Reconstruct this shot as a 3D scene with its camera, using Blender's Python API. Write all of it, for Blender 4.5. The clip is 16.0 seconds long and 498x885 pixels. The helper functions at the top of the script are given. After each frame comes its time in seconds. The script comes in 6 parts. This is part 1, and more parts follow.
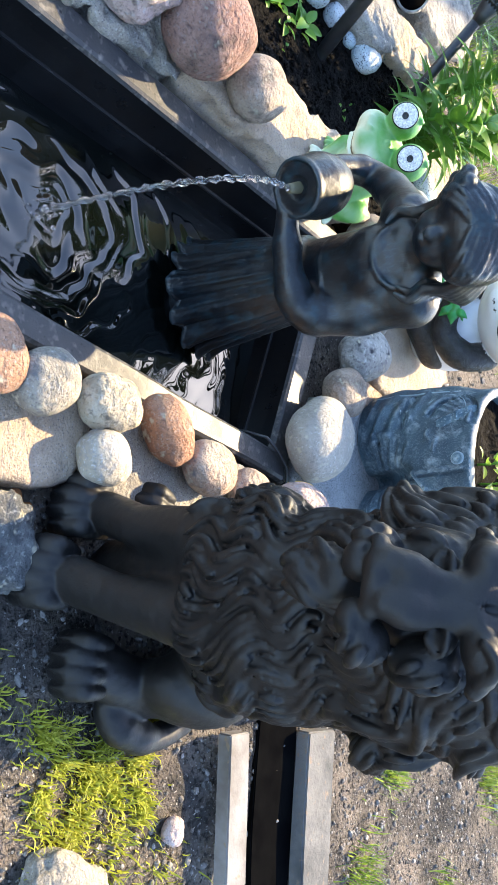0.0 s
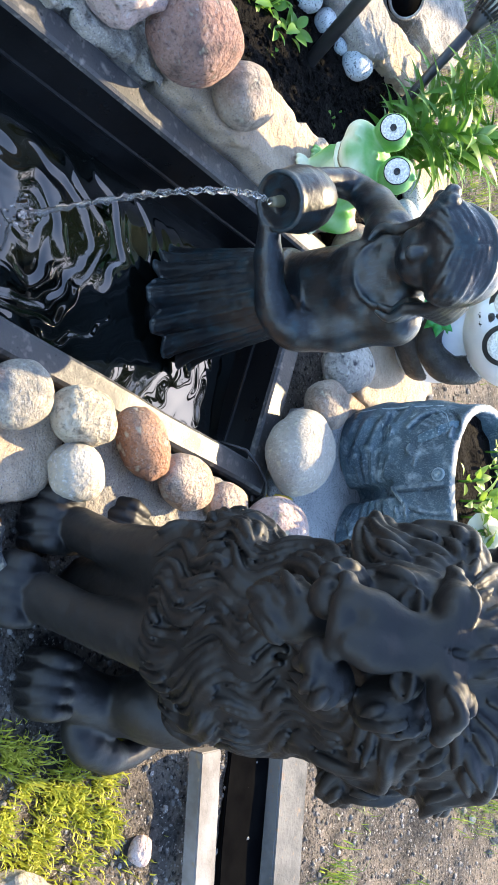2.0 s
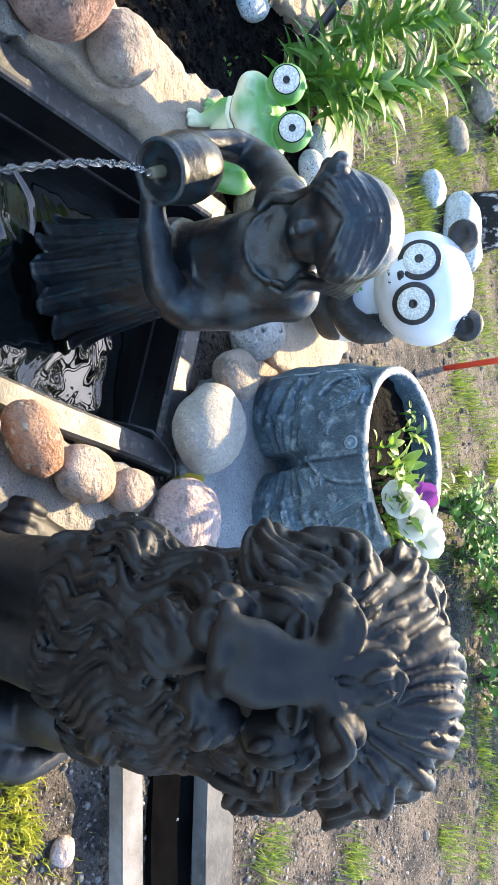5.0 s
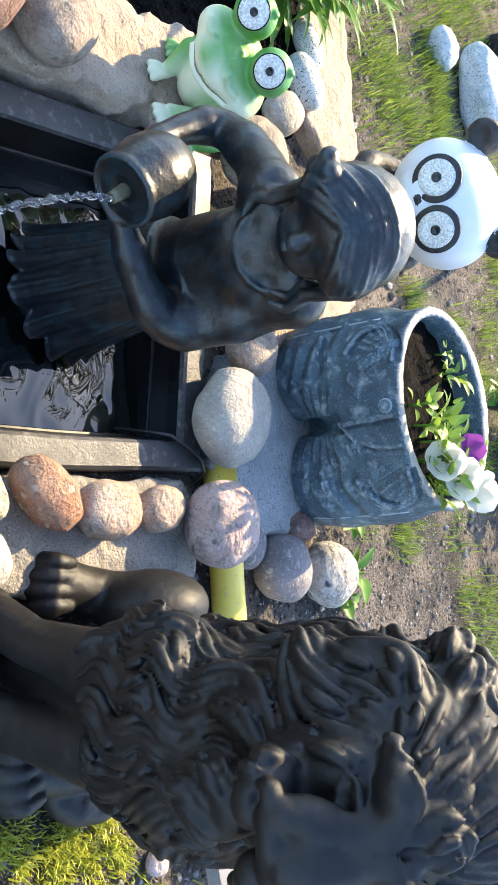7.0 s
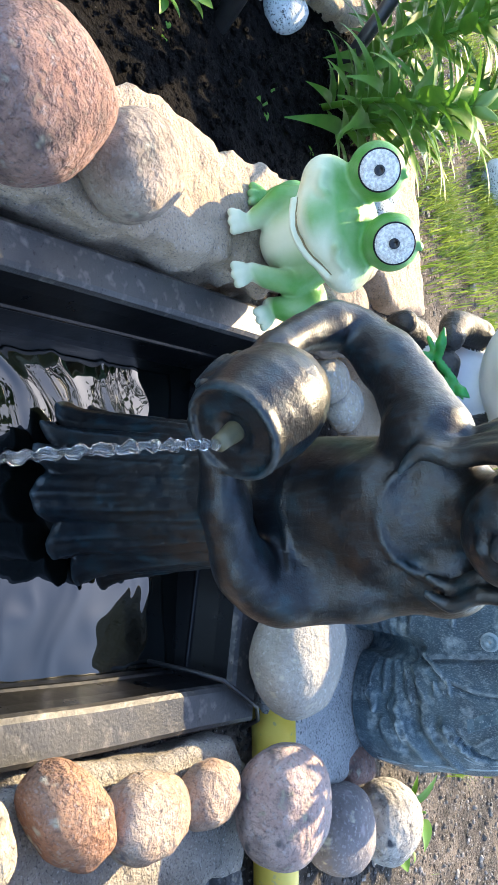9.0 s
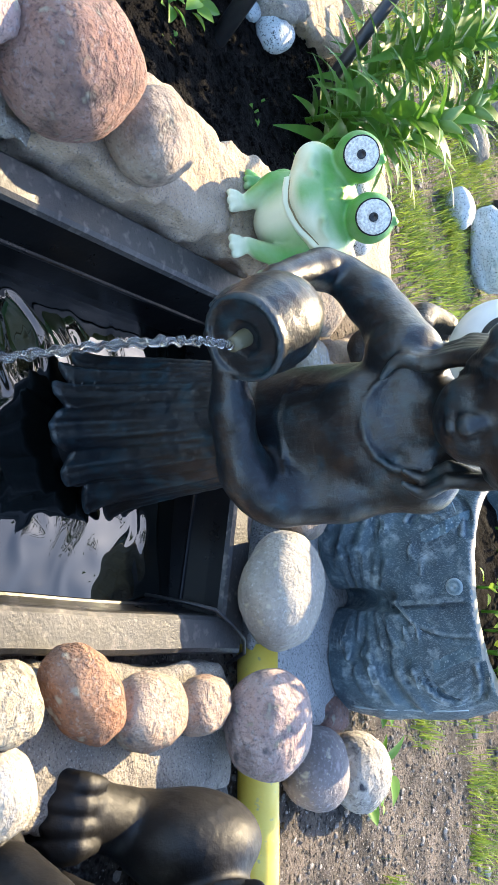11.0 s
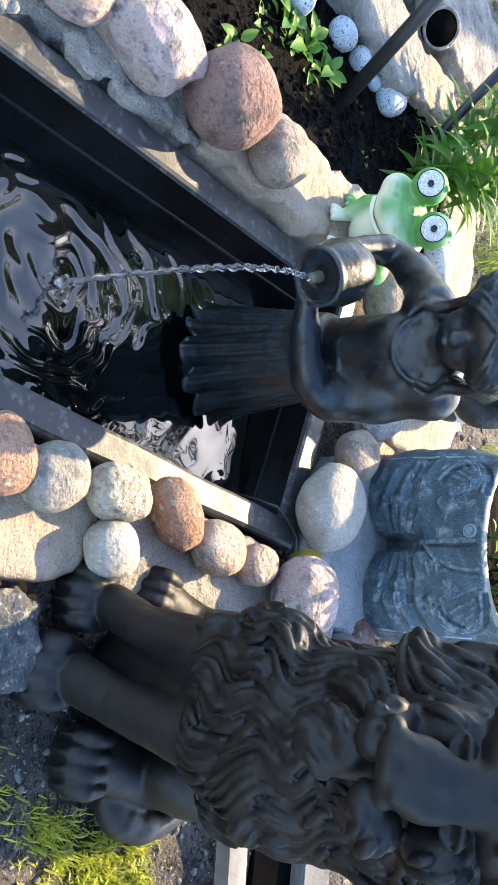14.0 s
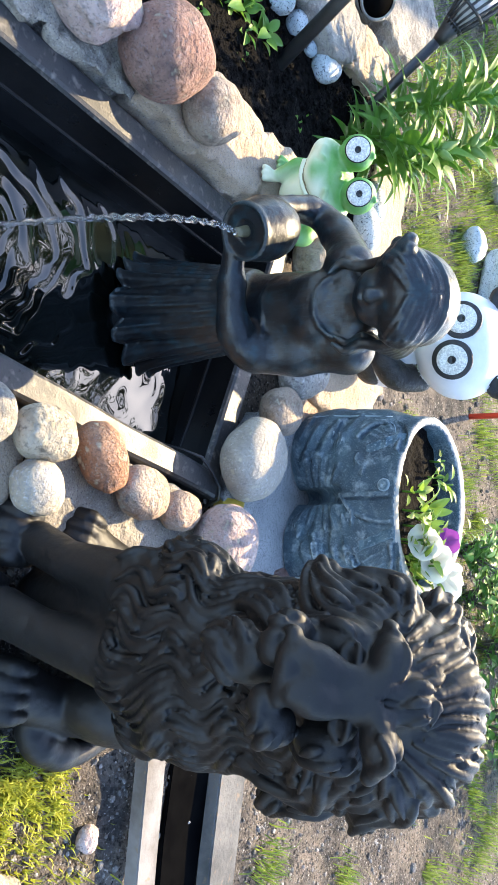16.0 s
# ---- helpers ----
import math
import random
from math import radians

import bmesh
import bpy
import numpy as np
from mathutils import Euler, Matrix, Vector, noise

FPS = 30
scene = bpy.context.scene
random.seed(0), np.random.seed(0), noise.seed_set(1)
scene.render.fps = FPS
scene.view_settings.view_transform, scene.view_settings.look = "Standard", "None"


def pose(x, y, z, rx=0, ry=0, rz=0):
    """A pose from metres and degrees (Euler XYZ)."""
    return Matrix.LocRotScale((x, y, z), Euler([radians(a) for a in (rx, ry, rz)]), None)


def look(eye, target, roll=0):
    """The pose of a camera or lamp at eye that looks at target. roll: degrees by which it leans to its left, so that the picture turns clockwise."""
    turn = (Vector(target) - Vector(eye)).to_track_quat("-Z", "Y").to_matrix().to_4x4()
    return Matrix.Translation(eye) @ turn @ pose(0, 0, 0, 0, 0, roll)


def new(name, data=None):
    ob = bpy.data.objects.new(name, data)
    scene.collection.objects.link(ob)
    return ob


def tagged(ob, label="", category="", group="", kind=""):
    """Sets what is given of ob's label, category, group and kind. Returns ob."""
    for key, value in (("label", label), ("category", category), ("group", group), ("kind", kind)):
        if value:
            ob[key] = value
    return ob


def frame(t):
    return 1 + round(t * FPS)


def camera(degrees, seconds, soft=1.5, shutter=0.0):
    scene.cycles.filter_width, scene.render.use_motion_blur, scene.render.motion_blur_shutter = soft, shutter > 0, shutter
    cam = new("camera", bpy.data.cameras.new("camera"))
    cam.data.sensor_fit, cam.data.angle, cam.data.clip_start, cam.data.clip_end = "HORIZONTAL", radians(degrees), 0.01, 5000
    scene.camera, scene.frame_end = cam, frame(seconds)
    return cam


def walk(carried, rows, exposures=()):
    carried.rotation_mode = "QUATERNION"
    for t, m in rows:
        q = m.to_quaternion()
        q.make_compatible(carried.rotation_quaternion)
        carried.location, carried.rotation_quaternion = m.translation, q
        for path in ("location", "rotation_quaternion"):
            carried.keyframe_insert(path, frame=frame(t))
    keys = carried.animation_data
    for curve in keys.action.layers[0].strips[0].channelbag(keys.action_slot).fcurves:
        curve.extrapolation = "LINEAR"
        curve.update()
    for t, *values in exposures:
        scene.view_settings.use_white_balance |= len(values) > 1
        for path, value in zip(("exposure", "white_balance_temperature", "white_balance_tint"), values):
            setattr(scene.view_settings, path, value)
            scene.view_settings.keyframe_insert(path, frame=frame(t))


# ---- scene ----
cam = camera(37.0, 16.0)
PATH = [
    (0, (0.116, 0.105, 0.796), (0.039, 1.637, -0.487), 82.0),
    (0.5, (0.106, 0.109, 0.79), (0.038, 1.631, -0.506), 82.7),
    (1, (0.07, 0.13, 0.787), (0.006, 1.653, -0.507), 83.2),
    (1.5, (0.079, 0.129, 0.79), (0.018, 1.662, -0.494), 83.5),
    (2, (0.089, 0.13, 0.801), (0.026, 1.68, -0.461), 83.6),
    (2.5, (0.095, 0.126, 0.812), (0.024, 1.707, -0.41), 83.8),
    (3, (0.096, 0.128, 0.825), (0.012, 1.742, -0.353), 83.7),
    (3.5, (0.106, 0.14, 0.82), (0.018, 1.783, -0.318), 83.7),
    (4, (0.107, 0.15, 0.827), (0.057, 1.802, -0.3), 84.0),
    (4.2, (0.095, 0.159, 0.822), (0.065, 1.812, -0.304), 84.1),
    (6.3, (-0.067, 0.279, 0.814), (0.305, 1.816, -0.411), 83.4),
    (6.5, (-0.09, 0.29, 0.812), (0.307, 1.808, -0.428), 83.3),
    (7, (-0.135, 0.327, 0.812), (0.293, 1.808, -0.461), 82.6),
    (7.5, (-0.206, 0.388, 0.807), (0.237, 1.856, -0.477), 83.0),
    (8, (-0.263, 0.437, 0.768), (0.137, 1.922, -0.511), 82.5),
    (8.5, (-0.305, 0.487, 0.644), (0.032, 2.01, -0.609), 82.0),
    (9, (-0.312, 0.501, 0.571), (-0.045, 2.086, -0.62), 82.1),
    (9.2, (-0.302, 0.499, 0.554), (-0.018, 2.126, -0.574), 82.0),
    (11.3, (-0.205, 0.333, 0.607), (-0.06, 1.985, -0.51), 81.2),
    (11.5, (-0.193, 0.3, 0.625), (-0.084, 1.937, -0.519), 81.1),
    (12, (-0.149, 0.229, 0.692), (-0.125, 1.826, -0.511), 81.4),
    (12.5, (-0.105, 0.171, 0.739), (-0.147, 1.712, -0.535), 81.7),
    (13, (-0.081, 0.134, 0.759), (-0.144, 1.658, -0.535), 82.7),
    (13.5, (-0.047, 0.124, 0.779), (-0.109, 1.637, -0.528), 83.7),
    (14, (-0.028, 0.122, 0.787), (-0.063, 1.643, -0.511), 84.9),
    (14.5, (-0.014, 0.116, 0.804), (-0.016, 1.656, -0.472), 86.1),
    (15, (-0.009, 0.104, 0.811), (0.032, 1.679, -0.421), 87.7),
    (15.5, (-0.006, 0.091, 0.821), (0.06, 1.7, -0.365), 88.8),
    (16, (0.005, 0.095, 0.827), (0.059, 1.72, -0.338), 88.5),
]
walk(cam, [(t, look(eye, target, roll)) for t, eye, target, roll in PATH], [(0, 2.46, 6150, 11), (4.2, 2.44, 6150, 11), (6.3, 2.22, 6150, 11), (9.2, 2.36, 6150, 11), (12, 2.36, 6150, 11), (16, 2.40, 6150, 11)])

# ---- world, sun ----
SUN_EL, SUN_AZ = 36.0, -3.0      # degrees; azimuth from +y towards +x
world = bpy.data.worlds.new("daylight")
scene.world = world
world.use_nodes = True
wn = world.node_tree.nodes
sky = wn.new("ShaderNodeTexSky")
sky.sky_type, sky.sun_disc = "NISHITA", False
sky.dust_density, sky.ozone_density = 0.9, 1.2
sky.sun_elevation, sky.sun_rotation = radians(SUN_EL), radians(SUN_AZ)
world.node_tree.links.new(sky.outputs[0], wn["Background"].inputs[0])
wn["Background"].inputs[1].default_value = 0.15
sun = new("sun", bpy.data.lights.new("sun", "SUN"))
sun.data.energy, sun.data.angle, sun.data.color = 3.4, radians(0.6), (1.0, 0.77, 0.44)
se, sa = radians(SUN_EL), radians(SUN_AZ)
sun.matrix_world = look((8 * math.sin(sa) * math.cos(se), 8 * math.cos(sa) * math.cos(se), 8 * math.sin(se)), (0, 0, 0))


# ---- materials ----
def lin(c):
    return (*c, 1.0)


def nodes_of(name):
    m = bpy.data.materials.new(name)
    m.use_nodes = True
    nt = m.node_tree
    return m, nt, nt.nodes["Principled BSDF"]


def coords(nt, spread=7.0):
    """Object coordinates, shifted at random from object to object."""
    tc, oi = nt.nodes.new("ShaderNodeTexCoord"), nt.nodes.new("ShaderNodeObjectInfo")
    mul, add = nt.nodes.new("ShaderNodeMath"), nt.nodes.new("ShaderNodeVectorMath")
    mul.operation, add.operation = "MULTIPLY", "ADD"
    mul.inputs[1].default_value = spread
    nt.links.new(oi.outputs["Random"], mul.inputs[0])
    nt.links.new(tc.outputs["Object"], add.inputs[0])
    nt.links.new(mul.outputs[0], add.inputs[1])
    return add.outputs[0], oi.outputs["Random"]


def noise_tex(nt, vec, scale, detail=4.0, rough=0.6):
    n = nt.nodes.new("ShaderNodeTexNoise")
    n.inputs["Scale"].default_value, n.inputs["Detail"].default_value, n.inputs["Roughness"].default_value = scale, detail, rough
    nt.links.new(vec, n.inputs["Vector"])
    return n.outputs["Fac"]


def ramp(nt, fac, a, b):
    r = nt.nodes.new("ShaderNodeMapRange")
    r.inputs["From Min"].default_value, r.inputs["From Max"].default_value = a, b
    nt.links.new(fac, r.inputs["Value"])
    return r.outputs[0]


def mix(nt, fac, a, b):
    m = nt.nodes.new("ShaderNodeMix")
    m.data_type = "RGBA"
    if isinstance(fac, float):
        m.inputs[0].default_value = fac
    else:
        nt.links.new(fac, m.inputs[0])
    for v, k in ((a, 6), (b, 7)):
        if isinstance(v, tuple):
            m.inputs[k].default_value = lin(v)
        else:
            nt.links.new(v, m.inputs[k])
    return m.outputs[2]


def bump(nt, bsdf, heights):
    """heights: (socket, distance in metres)."""
    last = None
    for h, dist in heights:
        b = nt.nodes.new("ShaderNodeBump")
        b.inputs["Strength"].default_value, b.inputs["Distance"].default_value = 1.0, dist
        nt.links.new(h, b.inputs["Height"])
        if last:
            nt.links.new(last, b.inputs["Normal"])
        last = b.outputs[0]
    nt.links.new(last, bsdf.inputs["Normal"])


def surface(name, c1, c2, scale=14, specks=(), rough=(0.7, 0.92), relief=((180, 0.0015), (30, 0.003)), spec=0.4, vary=0.0, at=(0.38, 0.62)):
    """Two mixed colours, fine specks (colour, scale, from, to) and relief (scale, metres)."""
    m, nt, b = nodes_of(name)
    vec, rnd = coords(nt)
    col = mix(nt, ramp(nt, noise_tex(nt, vec, scale), *at), c1, c2)
    for c, s, lo, hi in specks:
        col = mix(nt, ramp(nt, noise_tex(nt, vec, s, 2.0), lo, hi), col, c)
    if vary:
        hs = nt.nodes.new("ShaderNodeHueSaturation")
        mr = nt.nodes.new("ShaderNodeMapRange")
        mr.inputs["To Min"].default_value, mr.inputs["To Max"].default_value = 1.0 - vary, 1.0 + vary
        nt.links.new(rnd, mr.inputs["Value"])
        nt.links.new(mr.outputs[0], hs.inputs["Value"])
        nt.links.new(col, hs.inputs["Color"])
        col = hs.outputs[0]
    nt.links.new(col, b.inputs["Base Color"])
    rr = nt.nodes.new("ShaderNodeMapRange")
    rr.inputs["From Min"].default_value, rr.inputs["From Max"].default_value = 0.3, 0.7
    rr.inputs["To Min"].default_value, rr.inputs["To Max"].default_value = rough
    nt.links.new(noise_tex(nt, vec, scale * 3), rr.inputs["Value"])
    nt.links.new(rr.outputs[0], b.inputs["Roughness"])
    b.inputs["Specular IOR Level"].default_value = spec
    if relief:
        bump(nt, b, [(noise_tex(nt, vec, s, 5.0), d) for s, d in relief])
    return m


def leafy(name, c1, c2, through_light=0.35, scale=30):
    m, nt, b = nodes_of(name)
    vec, rnd = coords(nt)
    gi = nt.nodes.new("ShaderNodeNewGeometry")
    col = mix(nt, ramp(nt, noise_tex(nt, vec, scale), 0.3, 0.7), c1, c2)
    col2 = mix(nt, gi.outputs["Random Per Island"], col, tuple(v * 0.6 for v in c1))
    nt.links.new(col2, b.inputs["Base Color"])
    b.inputs["Roughness"].default_value = 0.45
    b.inputs["Specular IOR Level"].default_value = 0.4
    t, s = nt.nodes.new("ShaderNodeBsdfTranslucent"), nt.nodes.new("ShaderNodeMixShader")
    nt.links.new(col2, t.inputs[0])
    s.inputs[0].default_value = through_light
    nt.links.new(b.outputs[0], s.inputs[1])
    nt.links.new(t.outputs[0], s.inputs[2])
    nt.links.new(s.outputs[0], nt.nodes["Material Output"].inputs[0])
    return m


def painted(name, under, over, rough=0.45, fine=((220, 0.0006),)):
    """Two paints blended by the mesh's own 'paint' mask, with slight blotches."""
    m, nt, b = nodes_of(name)
    vec, rnd = coords(nt)
    at = nt.nodes.new("ShaderNodeAttribute")
    at.attribute_name = "paint"
    col = mix(nt, at.outputs["Fac"], under, over)
    col = mix(nt, ramp(nt, noise_tex(nt, vec, 45), 0.35, 0.75), col, mix(nt, 0.08, col, (0.9, 0.9, 0.85)))
    nt.links.new(col, b.inputs["Base Color"])
    b.inputs["Roughness"].default_value = rough
    bump(nt, b, [(noise_tex(nt, vec, s, 4.0), d) for s, d in fine])
    return m


def plain(name, c, rough=0.5, metal=0.0, spec=0.5):
    m, nt, b = nodes_of(name)
    b.inputs["Base Color"].default_value, b.inputs["Roughness"].default_value = lin(c), rough
    b.inputs["Metallic"].default_value, b.inputs["Specular IOR Level"].default_value = metal, spec
    return m


GROUND = surface("gravelly_soil", (0.070, 0.064, 0.060), (0.24, 0.20, 0.165), 9, [((0.45, 0.42, 0.38), 170, 0.62, 0.70), ((0.03, 0.028, 0.026), 100, 0.53, 0.68)], (0.85, 1.0), ((240, 0.006), (60, 0.012)), 0.2)
SOIL = surface("dark_potting_soil", (0.0035, 0.0030, 0.0027), (0.0075, 0.0060, 0.0052), 30, [((0.09, 0.078, 0.066), 260, 0.70, 0.76)], (0.85, 1.0), ((300, 0.006), (80, 0.012)), 0.08)
GRAVEL = surface("grey_gravel", (0.16, 0.15, 0.14), (0.40, 0.37, 0.34), 40, [((0.6, 0.57, 0.54), 400, 0.62, 0.7)], (0.7, 0.95), ((400, 0.001),), 0.3)
SLAB_GREY = surface("grey_slab_stone", (0.20, 0.18, 0.155), (0.33, 0.295, 0.245), 14, [((0.06, 0.06, 0.065), 380, 0.54, 0.74), ((0.50, 0.48, 0.46), 360, 0.56, 0.82), ((0.12, 0.12, 0.12), 24, 0.56, 0.95)], (0.8, 0.95), ((260, 0.0035), (50, 0.009)), 0.3)
SLAB_PINK = surface("sandy_pink_slab_stone", (0.36, 0.275, 0.195), (0.44, 0.345, 0.25), 8, [((0.12, 0.11, 0.10), 380, 0.54, 0.76), ((0.52, 0.46, 0.42), 360, 0.56, 0.85), ((0.16, 0.14, 0.13), 24, 0.56, 0.95)], (0.8, 0.95), ((260, 0.0035), (45, 0.009)), 0.3)
SLAB_BLUE = surface("blue_grey_slab_stone", (0.30, 0.305, 0.30), (0.41, 0.405, 0.39), 9, [((0.07, 0.07, 0.075), 330, 0.52, 0.72), ((0.55, 0.54, 0.53), 360, 0.56, 0.82)], (0.8, 0.95), ((260, 0.0035), (50, 0.008)), 0.3)
RUBBER = surface("black_pond_rubber", (0.0035, 0.0038, 0.0045), (0.0065, 0.0068, 0.0075), 10, [((0.02, 0.019, 0.018), 130, 0.66, 0.84)], (0.26, 0.38), ((40, 0.0004),), 0.22)
RIM_DUST = surface("dusty_rubber_rim", (0.020, 0.021, 0.024), (0.045, 0.043, 0.041), 7, [((0.16, 0.145, 0.125), 60, 0.56, 0.80), ((0.006, 0.006, 0.006), 150, 0.64, 0.74), ((0.004, 0.004, 0.004), 48, 0.70, 0.76)], (0.36, 0.56), ((40, 0.0005), (260, 0.0006)), 0.45)
LION = surface("black_lion_paint", (0.0037, 0.0034, 0.0035), (0.0064, 0.0058, 0.0059), 20, [((0.06, 0.055, 0.05), 420, 0.76, 0.80)], (0.48, 0.62), ((160, 0.0006), (700, 0.0002)), 0.39)
BRONZE = surface("dark_bronze_paint", (0.0038, 0.0056, 0.0082), (0.0090, 0.0076, 0.0068), 16, [((0.008, 0.028, 0.038), 40, 0.54, 0.82)], (0.28, 0.44), ((150, 0.0007), (600, 0.0002)), 0.5)


def lit_worn_edges(mat, colour, lo, hi, most=0.7):
    """Edge highlights put into the colour on sharp ridges, along with rubbed-off paint."""
    nt = mat.node_tree
    b = nt.nodes["Principled BSDF"]
    src = b.inputs["Base Color"].links[0].from_socket
    gi, mul = nt.nodes.new("ShaderNodeNewGeometry"), nt.nodes.new("ShaderNodeMath")
    mul.operation = "MULTIPLY"
    mul.inputs[1].default_value = most
    nt.links.new(ramp(nt, gi.outputs["Pointiness"], lo, hi), mul.inputs[0])
    nt.links.new(mix(nt, mul.outputs[0], src, colour), b.inputs["Base Color"])


# Blue-grey tint stands for the statue's edge highlights and its pale hem wear.
lit_worn_edges(BRONZE, (0.070, 0.105, 0.120), 0.515, 0.62)


def brushed(mat, colour, amount):
    """Upright streaks of thin paint."""
    nt = mat.node_tree
    b = nt.nodes["Principled BSDF"]
    src = b.inputs["Base Color"].links[0].from_socket
    tc, mp = nt.nodes.new("ShaderNodeTexCoord"), nt.nodes.new("ShaderNodeMapping")
    mp.inputs["Scale"].default_value = (1.0, 1.0, 0.14)
    nt.links.new(tc.outputs["Object"], mp.inputs["Vector"])
    mul = nt.nodes.new("ShaderNodeMath")
    mul.operation = "MULTIPLY"
    mul.inputs[1].default_value = amount
    nt.links.new(ramp(nt, noise_tex(nt, mp.outputs[0], 210, 4.0, 0.7), 0.50, 0.78), mul.inputs[0])
    nt.links.new(mix(nt, mul.outputs[0], src, colour), b.inputs["Base Color"])


brushed(BRONZE, (0.022, 0.042, 0.052), 0.60)


def denim(name, dark, mid, light, wear):
    """Painted denim: twill streaks, broad fading, worn pale patches, crease shade in the colour."""
    m, nt, b = nodes_of(name)
    vec, rnd = coords(nt)
    mp = nt.nodes.new("ShaderNodeMapping")
    mp.inputs["Scale"].default_value, mp.inputs["Rotation"].default_value = (1.0, 1.0, 0.40), (0.0, 0.35, 0.3)
    nt.links.new(vec, mp.inputs["Vector"])
    streak = noise_tex(nt, mp.outputs[0], 950, 3.0)
    broad = noise_tex(nt, vec, 16, 4.0)
    col = mix(nt, ramp(nt, broad, 0.3, 0.7), dark, mid)
    col = mix(nt, ramp(nt, streak, 0.52, 1.00), col, light)
    col = mix(nt, ramp(nt, noise_tex(nt, vec, 34, 5.0, 0.7), 1.0 - wear, 1.15 - wear * 0.5), col, light)
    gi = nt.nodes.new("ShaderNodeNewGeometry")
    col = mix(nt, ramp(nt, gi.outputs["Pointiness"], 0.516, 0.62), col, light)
    # Hollows go to half the dark tone: crease shade put into the colour.
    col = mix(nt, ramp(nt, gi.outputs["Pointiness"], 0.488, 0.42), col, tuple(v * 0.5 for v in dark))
    nt.links.new(col, b.inputs["Base Color"])
    b.inputs["Roughness"].default_value, b.inputs["Specular IOR Level"].default_value = 0.55, 0.4
    bump(nt, b, [(streak, 0.0009), (noise_tex(nt, vec, 70, 4.0), 0.002)])
    return m


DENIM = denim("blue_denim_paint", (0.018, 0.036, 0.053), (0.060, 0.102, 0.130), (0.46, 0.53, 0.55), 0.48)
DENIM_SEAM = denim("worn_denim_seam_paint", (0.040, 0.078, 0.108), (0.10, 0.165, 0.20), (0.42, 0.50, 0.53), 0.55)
DENIM_LOOP = surface("worn_denim_loop_paint", (0.045, 0.085, 0.115), (0.12, 0.18, 0.21), 60, [((0.42, 0.49, 0.51), 260, 0.56, 0.80)], (0.5, 0.65), ((300, 0.001),), 0.4)
PALE_RIM = surface("worn_pale_cement", (0.34, 0.31, 0.265), (0.48, 0.44, 0.38), 30, [((0.2, 0.25, 0.28), 80, 0.62, 0.75)], (0.7, 0.9), ((200, 0.002),), 0.3)
PANDA_WHITE = surface("white_panda_paint", (0.62, 0.62, 0.63), (0.68, 0.67, 0.67), 20, (), (0.35, 0.5), ((120, 0.0006),), 0.5)
PANDA_BLACK = surface("black_panda_paint", (0.013, 0.012, 0.012), (0.03, 0.027, 0.025), 40, (), (0.4, 0.6), ((90, 0.004), (300, 0.001)), 0.5)
LEAF_PAINT = surface("green_leaf_paint", (0.012, 0.16, 0.03), (0.03, 0.26, 0.05), 40, (), (0.3, 0.5), ((120, 0.001),), 0.5)
FROG = painted("frog_paint", (0.58, 0.60, 0.42), (0.070, 0.250, 0.030))
LENS = surface("faceted_eye_lens", (0.50, 0.48, 0.43), (0.84, 0.82, 0.74), 300, (), (0.15, 0.3), ((420, 0.002),), 0.6)
PUPIL = plain("dark_pupil", (0.01, 0.01, 0.01), 0.3)
FROG_LINE = plain("brown_green_mouth_line", (0.16, 0.12, 0.05), 0.5)
MOUTH_RED = plain("faded_red_mouth_paint", (0.36, 0.12, 0.06), 0.5)
PLASTIC = surface("black_lamp_plastic", (0.012, 0.012, 0.013), (0.022, 0.022, 0.023), 30, (), (0.35, 0.5), ((300, 0.0004),), 0.5)
YELLOW = surface("faded_yellow_pipe_plastic", (0.68, 0.49, 0.05), (0.74, 0.58, 0.11), 12, [((0.45, 0.4, 0.2), 90, 0.66, 0.75)], (0.35, 0.5), ((60, 0.0006),), 0.5)
WOOD = surface("weathered_grey_wood", (0.06, 0.06, 0.06), (0.12, 0.117, 0.113), 12, [((0.16, 0.12, 0.09), 70, 0.62, 0.74)], (0.7, 0.9), ((120, 0.002),), 0.3)
PALE_WOOD = surface("whitewashed_wood", (0.12, 0.105, 0.09), (0.21, 0.20, 0.19), 12, [((0.2, 0.15, 0.1), 45, 0.68, 0.74)], (0.6, 0.8), ((120, 0.001),), 0.3)
SILT = surface("murky_pond_silt", (0.012, 0.015, 0.010), (0.022, 0.026, 0.018), 8, (), (0.9, 1.0), ((20, 0.01),), 0.0)
LINER = surface("dull_black_liner", (0.0022, 0.0022, 0.0025), (0.0045, 0.0045, 0.0045), 10, (), (0.9, 1.0), ((60, 0.001),), 0.0)
CORE = surface("pale_lamp_core_plastic", (0.50, 0.50, 0.49), (0.60, 0.60, 0.58), 40, (), (0.4, 0.55), ((200, 0.0003),), 0.5)
RED = plain("red_stake_paint", (0.60, 0.06, 0.03), 0.45)
OLIVE = plain("olive_nozzle_plastic", (0.10, 0.09, 0.05), 0.5)
BARK = surface("charred_birch_bark", (0.02, 0.02, 0.02), (0.45, 0.44, 0.42), 16, (), (0.8, 0.95), ((40, 0.01),), 0.2, at=(0.52, 0.60))
GRASS = leafy("grass", (0.42, 0.46, 0.04), (0.56, 0.54, 0.10), 0.45)
FAR_GRASS = leafy("far_grass", (0.16, 0.26, 0.04), (0.33, 0.40, 0.07), 0.45)
DRY = leafy("dry_leaf", (0.42, 0.16, 0.05), (0.55, 0.28, 0.10), 0.2)
LILY = leafy("lily_leaf", (0.085, 0.23, 0.025), (0.20, 0.37, 0.045), 0.38)
LILY_BUD = leafy("lily_bud", (0.20, 0.34, 0.09), (0.28, 0.40, 0.12), 0.3)
